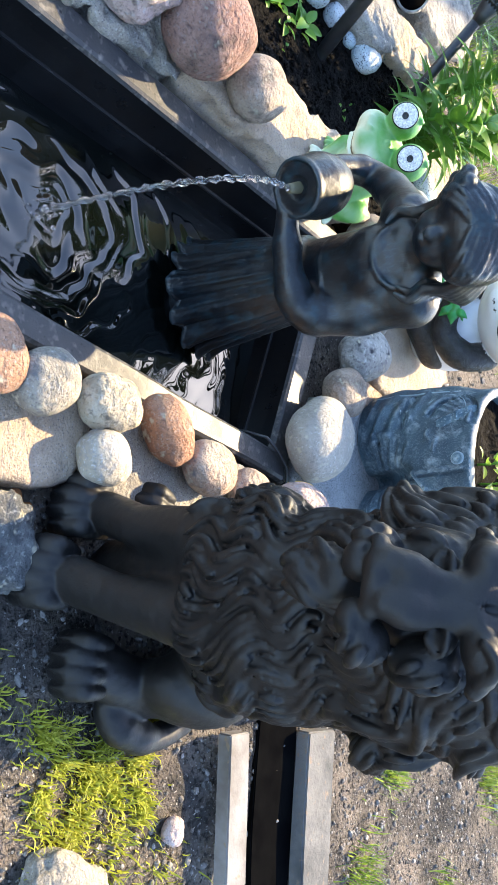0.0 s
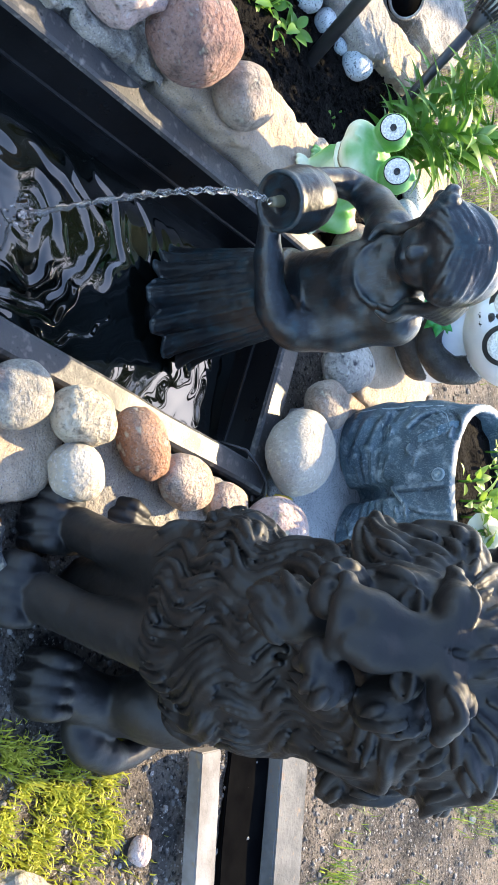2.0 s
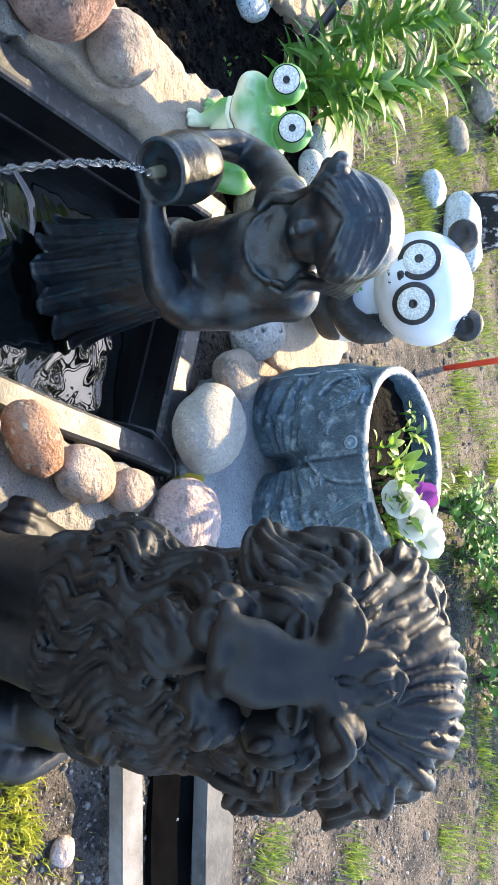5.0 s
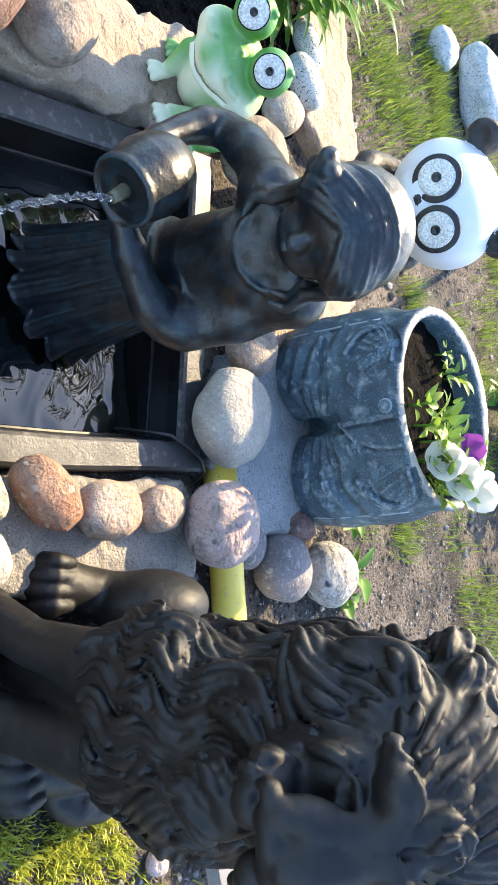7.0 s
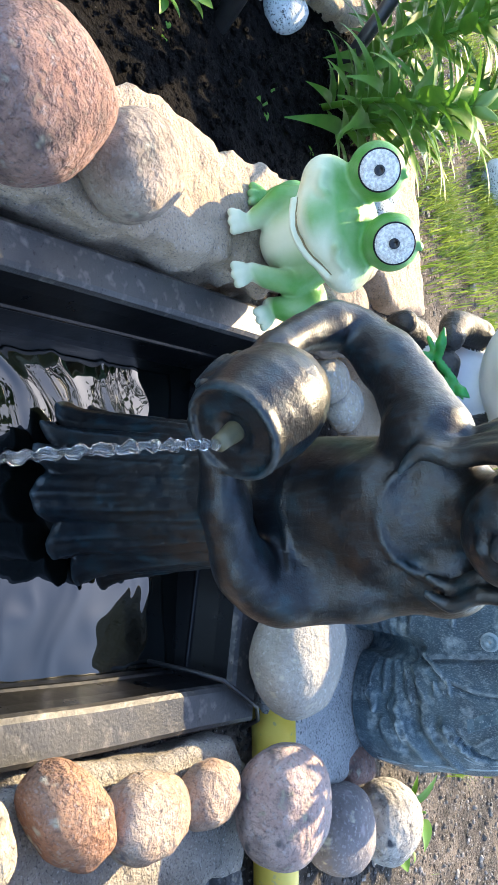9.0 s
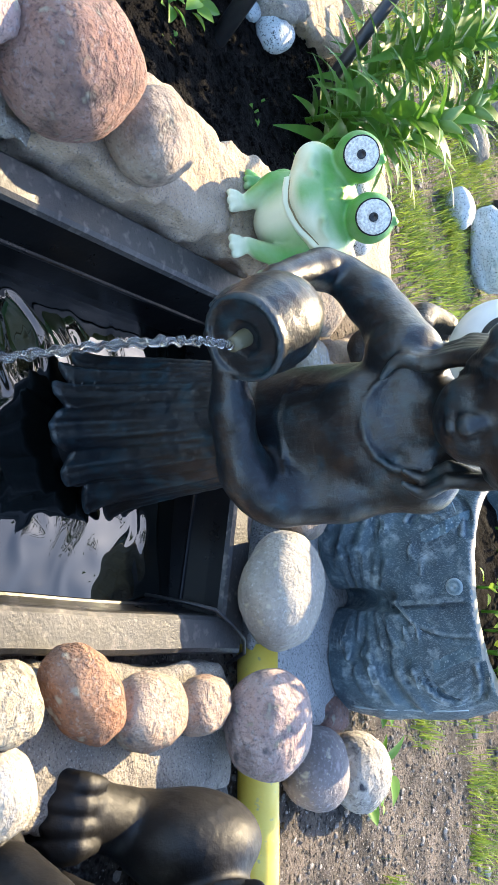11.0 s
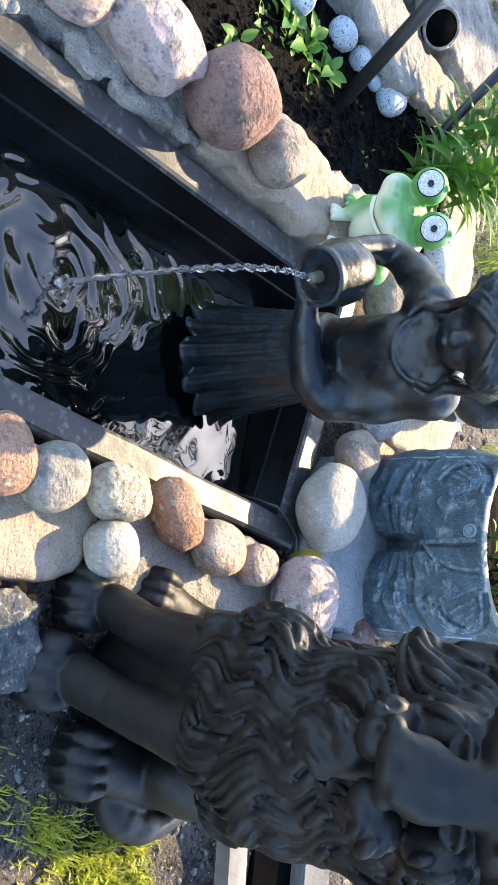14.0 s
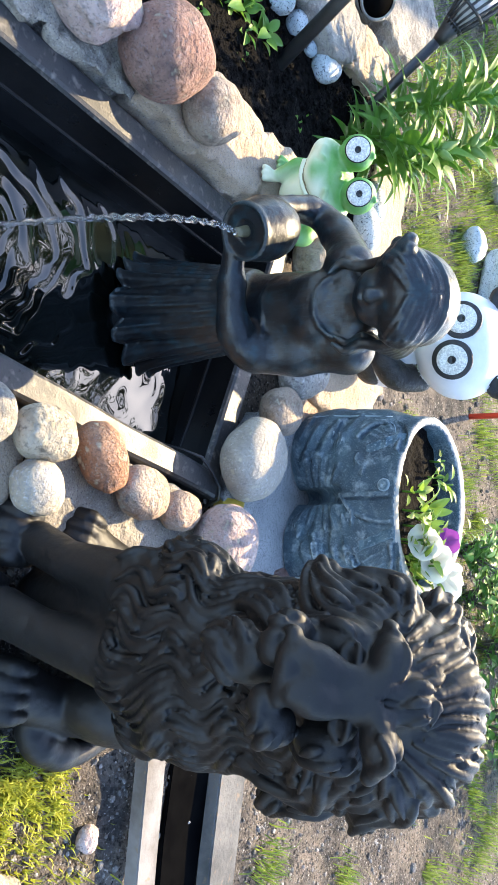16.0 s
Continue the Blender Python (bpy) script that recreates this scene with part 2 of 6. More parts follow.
WEED = leafy("weed_leaf", (0.12, 0.30, 0.03), (0.26, 0.42, 0.06), 0.4)
TREE = leafy("tree_leaf", (0.03, 0.09, 0.02), (0.07, 0.15, 0.03), 0.3)
BUSH = leafy("bush_leaf", (0.10, 0.26, 0.05), (0.22, 0.38, 0.08), 0.35)
BEDDING = leafy("bedding_leaf", (0.24, 0.40, 0.05), (0.42, 0.52, 0.09), 0.4)
PETAL_WHITE = leafy("white_petal", (0.86, 0.85, 0.72), (0.88, 0.87, 0.78), 0.4)
PETAL_PURPLE = leafy("purple_petal", (0.30, 0.05, 0.34), (0.42, 0.12, 0.45), 0.3)


def boulder(name, c1, c2, dark, light, grain=260, pits=0.0025, tone=0.80, stain=1.0):
    k = lambda c: tuple(v * tone for v in c)
    return surface(name, k(c1), k(c2), 16, [(k(dark), grain * 1.3, 0.54, 0.84), (k(light), grain * 0.9, 0.55, 0.82), (k(dark), 26, 0.53, stain), (k(dark), 105, 0.60, 0.86), (k(tuple(v * 1.5 for v in dark)), 38, 0.60, 0.72), (k((0.62, 0.56, 0.42)), 52, 0.62, 0.74)], (0.75, 0.95), ((grain * 0.8, pits * 1.9), (46, 0.008)), 0.25)


B_GREY = boulder("grey_boulder", (0.32, 0.285, 0.23), (0.44, 0.39, 0.31), (0.12, 0.12, 0.12), (0.62, 0.6, 0.56), tone=0.72)
B_EGG = boulder("pale_beige_boulder", (0.41, 0.375, 0.315), (0.52, 0.475, 0.40), (0.28, 0.26, 0.23), (0.66, 0.63, 0.57), 200, 0.0015)
B_TAN = boulder("tan_boulder", (0.50, 0.385, 0.29), (0.62, 0.50, 0.385), (0.2, 0.16, 0.13), (0.62, 0.57, 0.5), 200, 0.0018, stain=0.78, tone=0.56)
B_RED = boulder("reddish_granite_boulder", (0.46, 0.265, 0.21), (0.60, 0.385, 0.31), (0.14, 0.10, 0.09), (0.58, 0.48, 0.45), 170, 0.006, stain=0.78, tone=0.54)
B_PINK = boulder("pale_pink_granite_boulder", (0.66, 0.465, 0.405), (0.80, 0.625, 0.555), (0.17, 0.15, 0.15), (0.72, 0.68, 0.67), 150, 0.0038, stain=0.78, tone=0.60)
B_ORANGE = boulder("orange_boulder", (0.46, 0.23, 0.13), (0.56, 0.34, 0.22), (0.2, 0.12, 0.09), (0.62, 0.5, 0.42), 230, 0.003, stain=0.78, tone=0.74)
B_PEACH = boulder("peach_boulder", (0.50, 0.33, 0.23), (0.58, 0.45, 0.34), (0.16, 0.15, 0.15), (0.65, 0.58, 0.5), 180, 0.003, stain=0.78, tone=0.74)
B_CREAM = boulder("pitted_cream_boulder", (0.50, 0.415, 0.29), (0.62, 0.535, 0.40), (0.14, 0.12, 0.09), (0.70, 0.66, 0.58), 110, 0.006, stain=0.78, tone=0.72)
B_WHITE = boulder("white_speckled_boulder", (0.43, 0.38, 0.295), (0.60, 0.535, 0.43), (0.30, 0.30, 0.31), (0.76, 0.75, 0.73), 150, 0.002, stain=0.78, tone=0.70)
B_BLUE = surface("bluish_speckled_pebble", (0.36, 0.42, 0.44), (0.48, 0.52, 0.53), 20, [((0.60, 0.62, 0.61), 70, 0.55, 0.75), ((0.03, 0.035, 0.04), 230, 0.60, 0.65), ((0.05, 0.055, 0.06), 420, 0.60, 0.68)], (0.6, 0.85), ((150, 0.002),), 0.3)
B_BW = boulder("black_and_white_granite_boulder", (0.34, 0.32, 0.29), (0.47, 0.44, 0.39), (0.04, 0.04, 0.045), (0.7, 0.67, 0.62), 90, 0.003)
B_DARK = boulder("dark_grey_rock", (0.09, 0.095, 0.10), (0.19, 0.19, 0.185), (0.05, 0.05, 0.055), (0.42, 0.42, 0.40), 190, 0.004)
B_MAUVE = boulder("mauve_boulder", (0.20, 0.175, 0.172), (0.29, 0.26, 0.25), (0.25, 0.22, 0.22), (0.5, 0.47, 0.46), 200, 0.0015)


# ---- mesh tools ----
def vnoise(P, scale, seed=0):
    """Smooth value noise in -1..1 at the points P (n x 3)."""
    rs = np.random.RandomState(seed)
    tab = rs.rand(32, 32, 32) * 2 - 1
    q = np.asarray(P, float) * scale + 100.37
    i = np.floor(q).astype(int)
    f = q - i
    f = f * f * (3 - 2 * f)
    out = 0
    for dx in (0, 1):
        for dy in (0, 1):
            for dz in (0, 1):
                w = (f[:, 0] if dx else 1 - f[:, 0]) * (f[:, 1] if dy else 1 - f[:, 1]) * (f[:, 2] if dz else 1 - f[:, 2])
                out = out + w * tab[(i[:, 0] + dx) % 32, (i[:, 1] + dy) % 32, (i[:, 2] + dz) % 32]
    return out


def mesh_from(name, verts, faces, mats=(), smooth=True, index=None):
    me = bpy.data.meshes.new(name)
    me.from_pydata([tuple(v) for v in verts], [], [tuple(f) for f in faces])
    for m in mats:
        me.materials.append(m)
    me.polygons.foreach_set("use_smooth", [smooth] * len(me.polygons))
    if index is not None:
        me.polygons.foreach_set("material_index", np.asarray(index, dtype=np.int32))
    me.update()
    return me


class Sculpt:
    """A solid built up of rounded forms on a fine grid, turned into one closed skin."""

    def __init__(self, lo, hi, vox):
        self.lo, self.vox = np.array(lo, float), vox
        n = np.ceil((np.array(hi, float) - self.lo) / vox).astype(int) + 1
        self.D = np.full(n, 9.0, np.float32)
        self.M = np.zeros(n, np.int8)

    def put(self, lo, hi, fn, k=0.004, m=0, cut=False):
        pad = k + 2.5 * self.vox
        a = np.maximum(np.floor((np.array(lo, float) - pad - self.lo) / self.vox).astype(int), 0)
        b = np.minimum(np.ceil((np.array(hi, float) + pad - self.lo) / self.vox).astype(int) + 1, self.D.shape)
        if (b <= a).any():
            return
        sl = tuple(slice(i, j) for i, j in zip(a, b))
        X, Y, Z = (self.lo[c] + self.vox * np.arange(a[c], b[c]).reshape([-1 if c == d else 1 for d in range(3)]) for c in range(3))
        d = fn(X, Y, Z).astype(np.float32)
        old = self.D[sl]
        if cut:
            self.M[sl] = np.where(-d > old, m, self.M[sl])
            h = np.clip(0.5 - 0.5 * (old + d) / k, 0, 1)
            self.D[sl] = old * (1 - h) - d * h + k * h * (1 - h)
        else:
            self.M[sl] = np.where(d < old, m, self.M[sl])
            h = np.clip(0.5 + 0.5 * (d - old) / k, 0, 1)
            self.D[sl] = d * (1 - h) + old * h - k * h * (1 - h)

    def ball(self, c, r, k=0.006, m=0, cut=False, yaw=0.0):
        r = np.array(r if hasattr(r, "__len__") else (r, r, r), float)
        cs, sn = math.cos(radians(yaw)), math.sin(radians(yaw))

        def fn(X, Y, Z):
            x, y, z = X - c[0], Y - c[1], Z - c[2]
            x, y = (x * cs + y * sn) , (-x * sn + y * cs)
            k0 = np.sqrt((x / r[0]) ** 2 + (y / r[1]) ** 2 + (z / r[2]) ** 2) + 1e-9
            k1 = np.sqrt((x / r[0] ** 2) ** 2 + (y / r[1] ** 2) ** 2 + (z / r[2] ** 2) ** 2) + 1e-9
            return k0 * (k0 - 1) / k1
        R = max(r[0], r[1])
        self.put((c[0] - R, c[1] - R, c[2] - r[2]), (c[0] + R, c[1] + R, c[2] + r[2]), fn, k, m, cut)

    def tube(self, pts, radii, k=0.005, m=0, cut=False):
        pts, radii = [np.array(p, float) for p in pts], list(radii)
        if len(pts) > 8:                       # long ones in overlapping pieces keep the boxes small
            self.tube(pts[:7], radii[:7], k, m, cut)
            return self.tube(pts[6:], radii[6:], k, m, cut)

        def fn(X, Y, Z):
            best = None
            for a, b, ra, rb in zip(pts, pts[1:], radii, radii[1:]):
                ab = b - a
                t = np.clip(((X - a[0]) * ab[0] + (Y - a[1]) * ab[1] + (Z - a[2]) * ab[2]) / max(float(ab @ ab), 1e-12), 0, 1)
                d = np.sqrt((X - a[0] - t * ab[0]) ** 2 + (Y - a[1] - t * ab[1]) ** 2 + (Z - a[2] - t * ab[2]) ** 2) - (ra + t * (rb - ra))
                best = d if best is None else np.minimum(best, d)
            return best
        R = max(radii)
        self.put(np.min(pts, 0) - R, np.max(pts, 0) + R, fn, k, m, cut)

    def drum(self, a, b, ra, rb, k=0.004, m=0, cut=False, bulge=0.0):
        """A flat-ended cone from a to b."""
        a, b = np.array(a, float), np.array(b, float)
        L = np.linalg.norm(b - a)
        n = (b - a) / L

        def fn(X, Y, Z):
            s = (X - a[0]) * n[0] + (Y - a[1]) * n[1] + (Z - a[2]) * n[2]
            q = np.sqrt(np.maximum((X - a[0]) ** 2 + (Y - a[1]) ** 2 + (Z - a[2]) ** 2 - s * s, 0))
            t = np.clip(s / L, 0, 1)
            return np.maximum(q - (ra + t * (rb - ra) + bulge * np.sin(np.pi * t)), np.abs(s - L / 2) - L / 2)
        R = max(ra, rb) + bulge
        self.put(np.minimum(a, b) - R, np.maximum(a, b) + R, fn, k, m, cut)

    def value(self, p):
        q = (p - self.lo) / self.vox
        i = np.clip(np.floor(q).astype(int), 0, np.array(self.D.shape) - 2)
        f = q - i
        c = self.D[i[0]:i[0] + 2, i[1]:i[1] + 2, i[2]:i[2] + 2].astype(float)
        c = c[0] * (1 - f[0]) + c[1] * f[0]
        c = c[0] * (1 - f[1]) + c[1] * f[1]
        return c[0] * (1 - f[2]) + c[1] * f[2]

    def slope(self, p):
        h = self.vox * 1.5
        g = np.array([self.value(p + e) - self.value(p - e) for e in np.eye(3) * h])
        return g / (np.linalg.norm(g) + 1e-9)

    def bend(self, pts, radii, k=0.005, m=0, n=5, cut=False):
        """A tube on a smooth curve through the points."""
        P = np.array(pts, float)
        R = np.array(radii, float)
        Q, S = [], []
        for i in range(len(P) - 1):
            a, b, c, d = P[max(i - 1, 0)], P[i], P[i + 1], P[min(i + 2, len(P) - 1)]
            for t in np.arange(n) / n:
                Q.append(0.5 * (2 * b + (c - a) * t + (2 * a - 5 * b + 4 * c - d) * t * t + (3 * b - a - 3 * c + d) * t ** 3))
                S.append(R[i] * (1 - t) + R[i + 1] * t)
        self.tube(Q + [P[-1]], S + [R[-1]], k, m, cut)

    def reach(self, p, way, far=0.5):
        """Where a ray from p first meets the solid."""
        p, way = np.array(p, float), np.array(way, float) / np.linalg.norm(way)
        for s in np.arange(0, far, self.vox * 0.4):
            i = np.round((p + way * s - self.lo) / self.vox).astype(int)
            if (i >= 0).all() and (i < self.D.shape).all() and self.D[tuple(i)] < 0:
                return p + way * s
        return None

    def skin(self):
        """Vertices, quads and material numbers of the surface."""
        D, n = self.D, np.array(self.D.shape)
        c = [(i, j, k) for i in (0, 1) for j in (0, 1) for k in (0, 1)]
        view = lambda A, o: A[o[0]:n[0] - 1 + o[0], o[1]:n[1] - 1 + o[1], o[2]:n[2] - 1 + o[2]]
        cnt = sum((view(D, o) < 0).astype(np.int8) for o in c)
        act = (cnt > 0) & (cnt < 8)
        ids = np.full(act.shape, -1, np.int64)
        cells = np.argwhere(act)
        ids[act] = np.arange(len(cells))
        val = {o: view(D, o)[act] for o in c}
        acc, num = np.zeros((len(cells), 3)), np.zeros(len(cells))
        for p in c:
            for ax in range(3):
                if p[ax] == 0:
                    q = tuple(1 if a == ax else p[a] for a in range(3))
                    hit = (val[p] < 0) != (val[q] < 0)
                    t = np.clip(val[p] / np.where(hit, val[p] - val[q], 1), 0, 1)
                    pos = np.tile(np.array(p, float), (len(cells), 1))
                    pos[:, ax] += t
                    acc += np.where(hit[:, None], pos, 0)
                    num += hit
        verts = self.lo + self.vox * (cells + acc / num[:, None])
        low = np.argmin(np.stack([val[o] for o in c]), axis=0)
        mats = np.stack([view(self.M, o)[act] for o in c])[low, np.arange(len(cells))]
        faces = []
        for ax in range(3):
            s0, s1 = [slice(1, -1)] * 3, [slice(1, -1)] * 3
            s0[ax], s1[ax] = slice(0, -1), slice(1, None)
            A, B = D[tuple(s0)] < 0, D[tuple(s1)] < 0
            for flip, mask in ((False, A & ~B), (True, ~A & B)):
                e = np.argwhere(mask)
                off = np.ones(3, int)
                off[ax] = 0
                e = e + off
                u, v = (ax + 1) % 3, (ax + 2) % 3
                quad = []
                for du, dv in ((0, 0), (-1, 0), (-1, -1), (0, -1)):
                    f = e.copy()
                    f[:, u] += du
                    f[:, v] += dv
                    quad.append(ids[f[:, 0], f[:, 1], f[:, 2]])
                quad = np.stack(quad, 1)
                faces.append(quad[:, ::-1] if flip else quad)
        faces = np.concatenate(faces)
        faces = faces[(faces >= 0).all(1)]
        return verts, faces, mats[faces[:, 0]]


def skin_mesh(name, sc, mats, origin=(0, 0, 0), rough=(), paint=None, smooth=1):
    v, f, mi = sc.skin()
    for _ in range(smooth):
        acc, num = np.zeros_like(v), np.zeros(len(v))
        for i in range(4):
            np.add.at(acc, f[:, i], v[f[:, (i + 1) % 4]])
            np.add.at(num, f[:, i], 1)
        v = 0.5 * v + 0.5 * acc / np.maximum(num, 1)[:, None]
    for scale, amp, seed in rough:
        v = v + amp * np.stack([vnoise(v, scale, seed + c) for c in range(3)], 1)
    me = mesh_from(name, v - np.array(origin), f, mats, True, mi)
    if paint is not None:
        a = me.attributes.new("paint", "FLOAT", "POINT")
        a.data.foreach_set("value", np.clip(paint(v), 0, 1).astype(np.float32))
    return me


def thing(name, me, label, category, loc=(0, 0, 0), group="", kind=""):
    ob = new(name, me)
    ob.location = loc
    return tagged(ob, label, category, group, kind)


def part(name, me, parent, label="", m=None):
    ob = new(name, me)
    ob.parent = parent
    if m is not None:
        ob.matrix_basis = m
    return tagged(ob, label)


def holder(name, loc, label, category, group="", kind=""):
    ob = new(name)
    ob.empty_display_size = 0.02
    ob.location = loc
    return tagged(ob, label, category, group, kind)


def pipe_mesh(name, pts, radii, mat, seg=10, closed_ends=True):
    """A round tube along a line of points."""
    pts = [Vector(p) for p in pts]
    radii = radii if hasattr(radii, "__len__") else [radii] * len(pts)
    verts, faces = [], []
    side = None
    for i, p in enumerate(pts):
        t = (pts[min(i + 1, len(pts) - 1)] - pts[max(i - 1, 0)]).normalized()
        if side is None:
            side = t.orthogonal().normalized()
        side = (side - t * side.dot(t)).normalized()
        other = t.cross(side)
        for s in range(seg):
            a = 2 * math.pi * s / seg
            verts.append(p + (side * math.cos(a) + other * math.sin(a)) * radii[i])
    for i in range(len(pts) - 1):
        for s in range(seg):
            faces.append((i * seg + s, i * seg + (s + 1) % seg, (i + 1) * seg + (s + 1) % seg, (i + 1) * seg + s))
    if closed_ends:
        faces.append(tuple(range(seg))[::-1])
        faces.append(tuple((len(pts) - 1) * seg + s for s in range(seg)))
    return mesh_from(name, verts, faces, [mat])


def box_mesh(name, size, mat, bevel=0.003, wobble=0.0, cuts=0):
    bm = bmesh.new()
    bmesh.ops.create_cube(bm, size=1.0)
    bmesh.ops.scale(bm, vec=size, verts=bm.verts)
    if cuts:
        long = max(range(3), key=lambda i: size[i])
        ed = [e for e in bm.edges if abs((e.verts[0].co - e.verts[1].co)[long]) > size[long] * 0.9]
        bmesh.ops.subdivide_edges(bm, edges=ed, cuts=cuts)
    bmesh.ops.bevel(bm, geom=[e for e in bm.edges if e.is_manifold and e.calc_face_angle(0) > 0.5], offset=bevel, segments=2, affect="EDGES")
    if wobble:
        for v in bm.verts:
            v.co += Vector((noise.noise(v.co * 9), noise.noise(v.co * 9 + Vector((5, 5, 5))), noise.noise(v.co * 9 + Vector((9, 1, 3))))) * wobble
    me = bpy.data.meshes.new(name)
    bm.to_mesh(me)
    bm.free()
    me.materials.append(mat)
    me.polygons.foreach_set("use_smooth", [False] * len(me.polygons))
    return me


def inside(poly, x, y):
    """Signed distance in plan to a closed polygon, inside negative (numpy arrays)."""
    d = np.full(np.broadcast(x, y).shape, 1e9)
    s = np.ones(d.shape)
    for (ax, ay), (bx, by) in zip(poly, poly[1:] + poly[:1]):
        ex, ey = bx - ax, by - ay
        wx, wy = x - ax, y - ay
        t = np.clip((wx * ex + wy * ey) / (ex * ex + ey * ey), 0, 1)
        d = np.minimum(d, (wx - t * ex) ** 2 + (wy - t * ey) ** 2)
        c1, c2, c3 = y >= ay, y < by, ex * wy > ey * wx
        s = np.where((c1 & c2 & c3) | (~c1 & ~c2 & ~c3), -s, s)
    return s * np.sqrt(d)


# ---- the pond: plan of its rim (outer edge), water level ----
WATER = -0.085
R_NEAR, R_BACK, L_BACK, L_MID, L_NEAR = (-0.475, -0.25), (0.137, 1.142), (-0.330, 1.375), (-0.533, 0.735), (-0.86, -0.25)
RIM_Z = {R_NEAR: 0.0, R_BACK: -0.004, L_BACK: 0.028, L_MID: 0.036, L_NEAR: 0.036}   # the rim lies higher along the flower bed
POND = [R_NEAR, R_BACK, L_BACK, L_MID, L_NEAR]


# ---- ground ----
def ground_height(x, y):
    P = np.stack([x.ravel(), y.ravel(), np.zeros(x.size)], 1)
    near = np.clip(1.5 - np.hypot(x.ravel() - 0.2, y.ravel() - 1.2) / 3.0, 0, 1)
    h = -0.045 + near * (0.010 * vnoise(P, 5, 3) + 0.006 * vnoise(P, 17, 4) + 0.003 * vnoise(P, 45, 5))
    return h.reshape(x.shape)


def build_ground():
    far = [-400, -120, -40, -14, -6, -3.2]
    xs = np.array(far + list(np.arange(-2.2, 2.6, 0.022)) + [3.4, 6, 14, 40, 120, 400])
    ys = np.array([-400, -120, -40, -14, -5, -2] + list(np.arange(-0.7, 4.2, 0.022)) + [5, 8, 16, 40, 120, 400])
    X, Y = np.meshgrid(xs, ys, indexing="ij")
    Z = ground_height(X, Y)
    Z = np.where(inside(POND, X, Y) < -0.03, -0.5, Z)
    nx, ny = X.shape
    I = np.arange(nx * ny).reshape(nx, ny)
    F = np.stack([I[:-1, :-1], I[1:, :-1], I[1:, 1:], I[:-1, 1:]], -1).reshape(-1, 4)
    me = mesh_from("ground", np.stack([X, Y, Z], -1).reshape(-1, 3), F, [GROUND])
    thing("ground", me, "bare gravelly garden soil with patches of grass", "ground", kind="structure")


build_ground()


def slab_mesh(name, poly, top, thick, mat, seed, vox=0.006, rough=0.006, edge=0.012):
    """A rough natural stone slab with that outline."""
    xs, ys = [p[0] for p in poly], [p[1] for p in poly]
    c = (sum(xs) / len(xs), sum(ys) / len(ys), top - thick)
    sc = Sculpt((min(xs) - 0.03, min(ys) - 0.03, top - thick - 0.03), (max(xs) + 0.03, max(ys) + 0.03, top + 0.03), vox)

    def fn(X, Y, Z):
        X, Y, Z = np.broadcast_arrays(X, Y, Z)
        P = np.stack([X.ravel(), Y.ravel(), Z.ravel()], 1)
        wob = (rough * 0.9 * vnoise(P, 16, seed) + rough * 0.6 * vnoise(P, 45, seed + 1)).reshape(X.shape)
        d2 = inside(poly, X, Y) + wob * 1.6
        dz = np.abs(Z - (top - thick / 2)) - thick / 2 + wob * 0.35
        q1, q2 = d2 + edge, dz + edge
        return np.minimum(np.maximum(q1, q2), 0) + np.hypot(np.maximum(q1, 0), np.maximum(q2, 0)) - edge
    sc.put((min(xs), min(ys), top - thick), (max(xs), max(ys), top), fn, 0.02)
    return skin_mesh(name, sc, [mat], c, ((90, rough * 0.25, seed),)), c


def slab(poly, top, thick, mat, seed, label, name="stone_slab", category="stone slab", **kw):
    me, c = slab_mesh(name, poly, top, thick, mat, seed, **kw)
    return thing(name, me, label, category, c, "slabs round the pond")


slab([(-0.44, -0.2), (-0.085, 0.59), (-0.012, 0.765), (0.108, 0.70), (0.112, 0.655), (0.06, 0.50), (-0.12, -0.2)], 0.0, 0.055, SLAB_PINK, 11, "pale sandy stone slab along the pond, spotted with shade")
slab([(-0.004, 0.79), (0.135, 1.10), (0.195, 1.115), (0.283, 1.06), (0.222, 0.93), (0.122, 0.715)], 0.0, 0.055, SLAB_GREY, 21, "grey rough stone slab carrying a row of boulders")
slab([(-0.02, 1.30), (0.132, 1.172), (0.29, 1.225), (0.335, 1.33), (0.38, 1.56), (0.03, 1.60)], 0.0, 0.055, SLAB_BLUE, 31, "blue-grey stone slab under the jeans planter")
slab([(-0.500, 0.938), (-0.480, 0.979), (-0.455, 1.045), (-0.427, 1.115), (-0.402, 1.206), (-0.356, 1.36), (-0.370, 1.43), (-0.497, 1.43), (-0.519, 1.336), (-0.549, 1.245), (-0.583, 1.15), (-0.60, 1.05), (-0.545, 0.955)], 0.065, 0.11, SLAB_PINK, 41, "thick sandy pink stone slab under the frog figure", rough=0.010, edge=0.005)
slab([(-0.855, -0.2), (-0.625, 0.5), (-0.588, 0.613), (-0.548, 0.72), (-0.507, 0.84), (-0.470, 0.918), (-0.515, 0.950), (-0.60, 0.90), (-0.70, 0.72), (-0.98, -0.2)], 0.055, 0.10, SLAB_GREY, 51, "thick rough grey stone slab under pink boulders", rough=0.024, edge=0.003)
slab([(-0.70, 1.90), (-0.715, 2.10), (-0.285, 1.93), (-0.31, 1.79), (-0.39, 1.76), (-0.52, 1.80)], 0.0, 0.06, SLAB_PINK, 61, "flat sandy stone slab behind the frog figure")
slab([(-0.25, 1.62), (-0.03, 1.50), (0.02, 1.70), (-0.05, 1.86), (-0.26, 1.88)], -0.005, 0.05, SLAB_PINK, 71, "flat sandy slab under the panda figure")
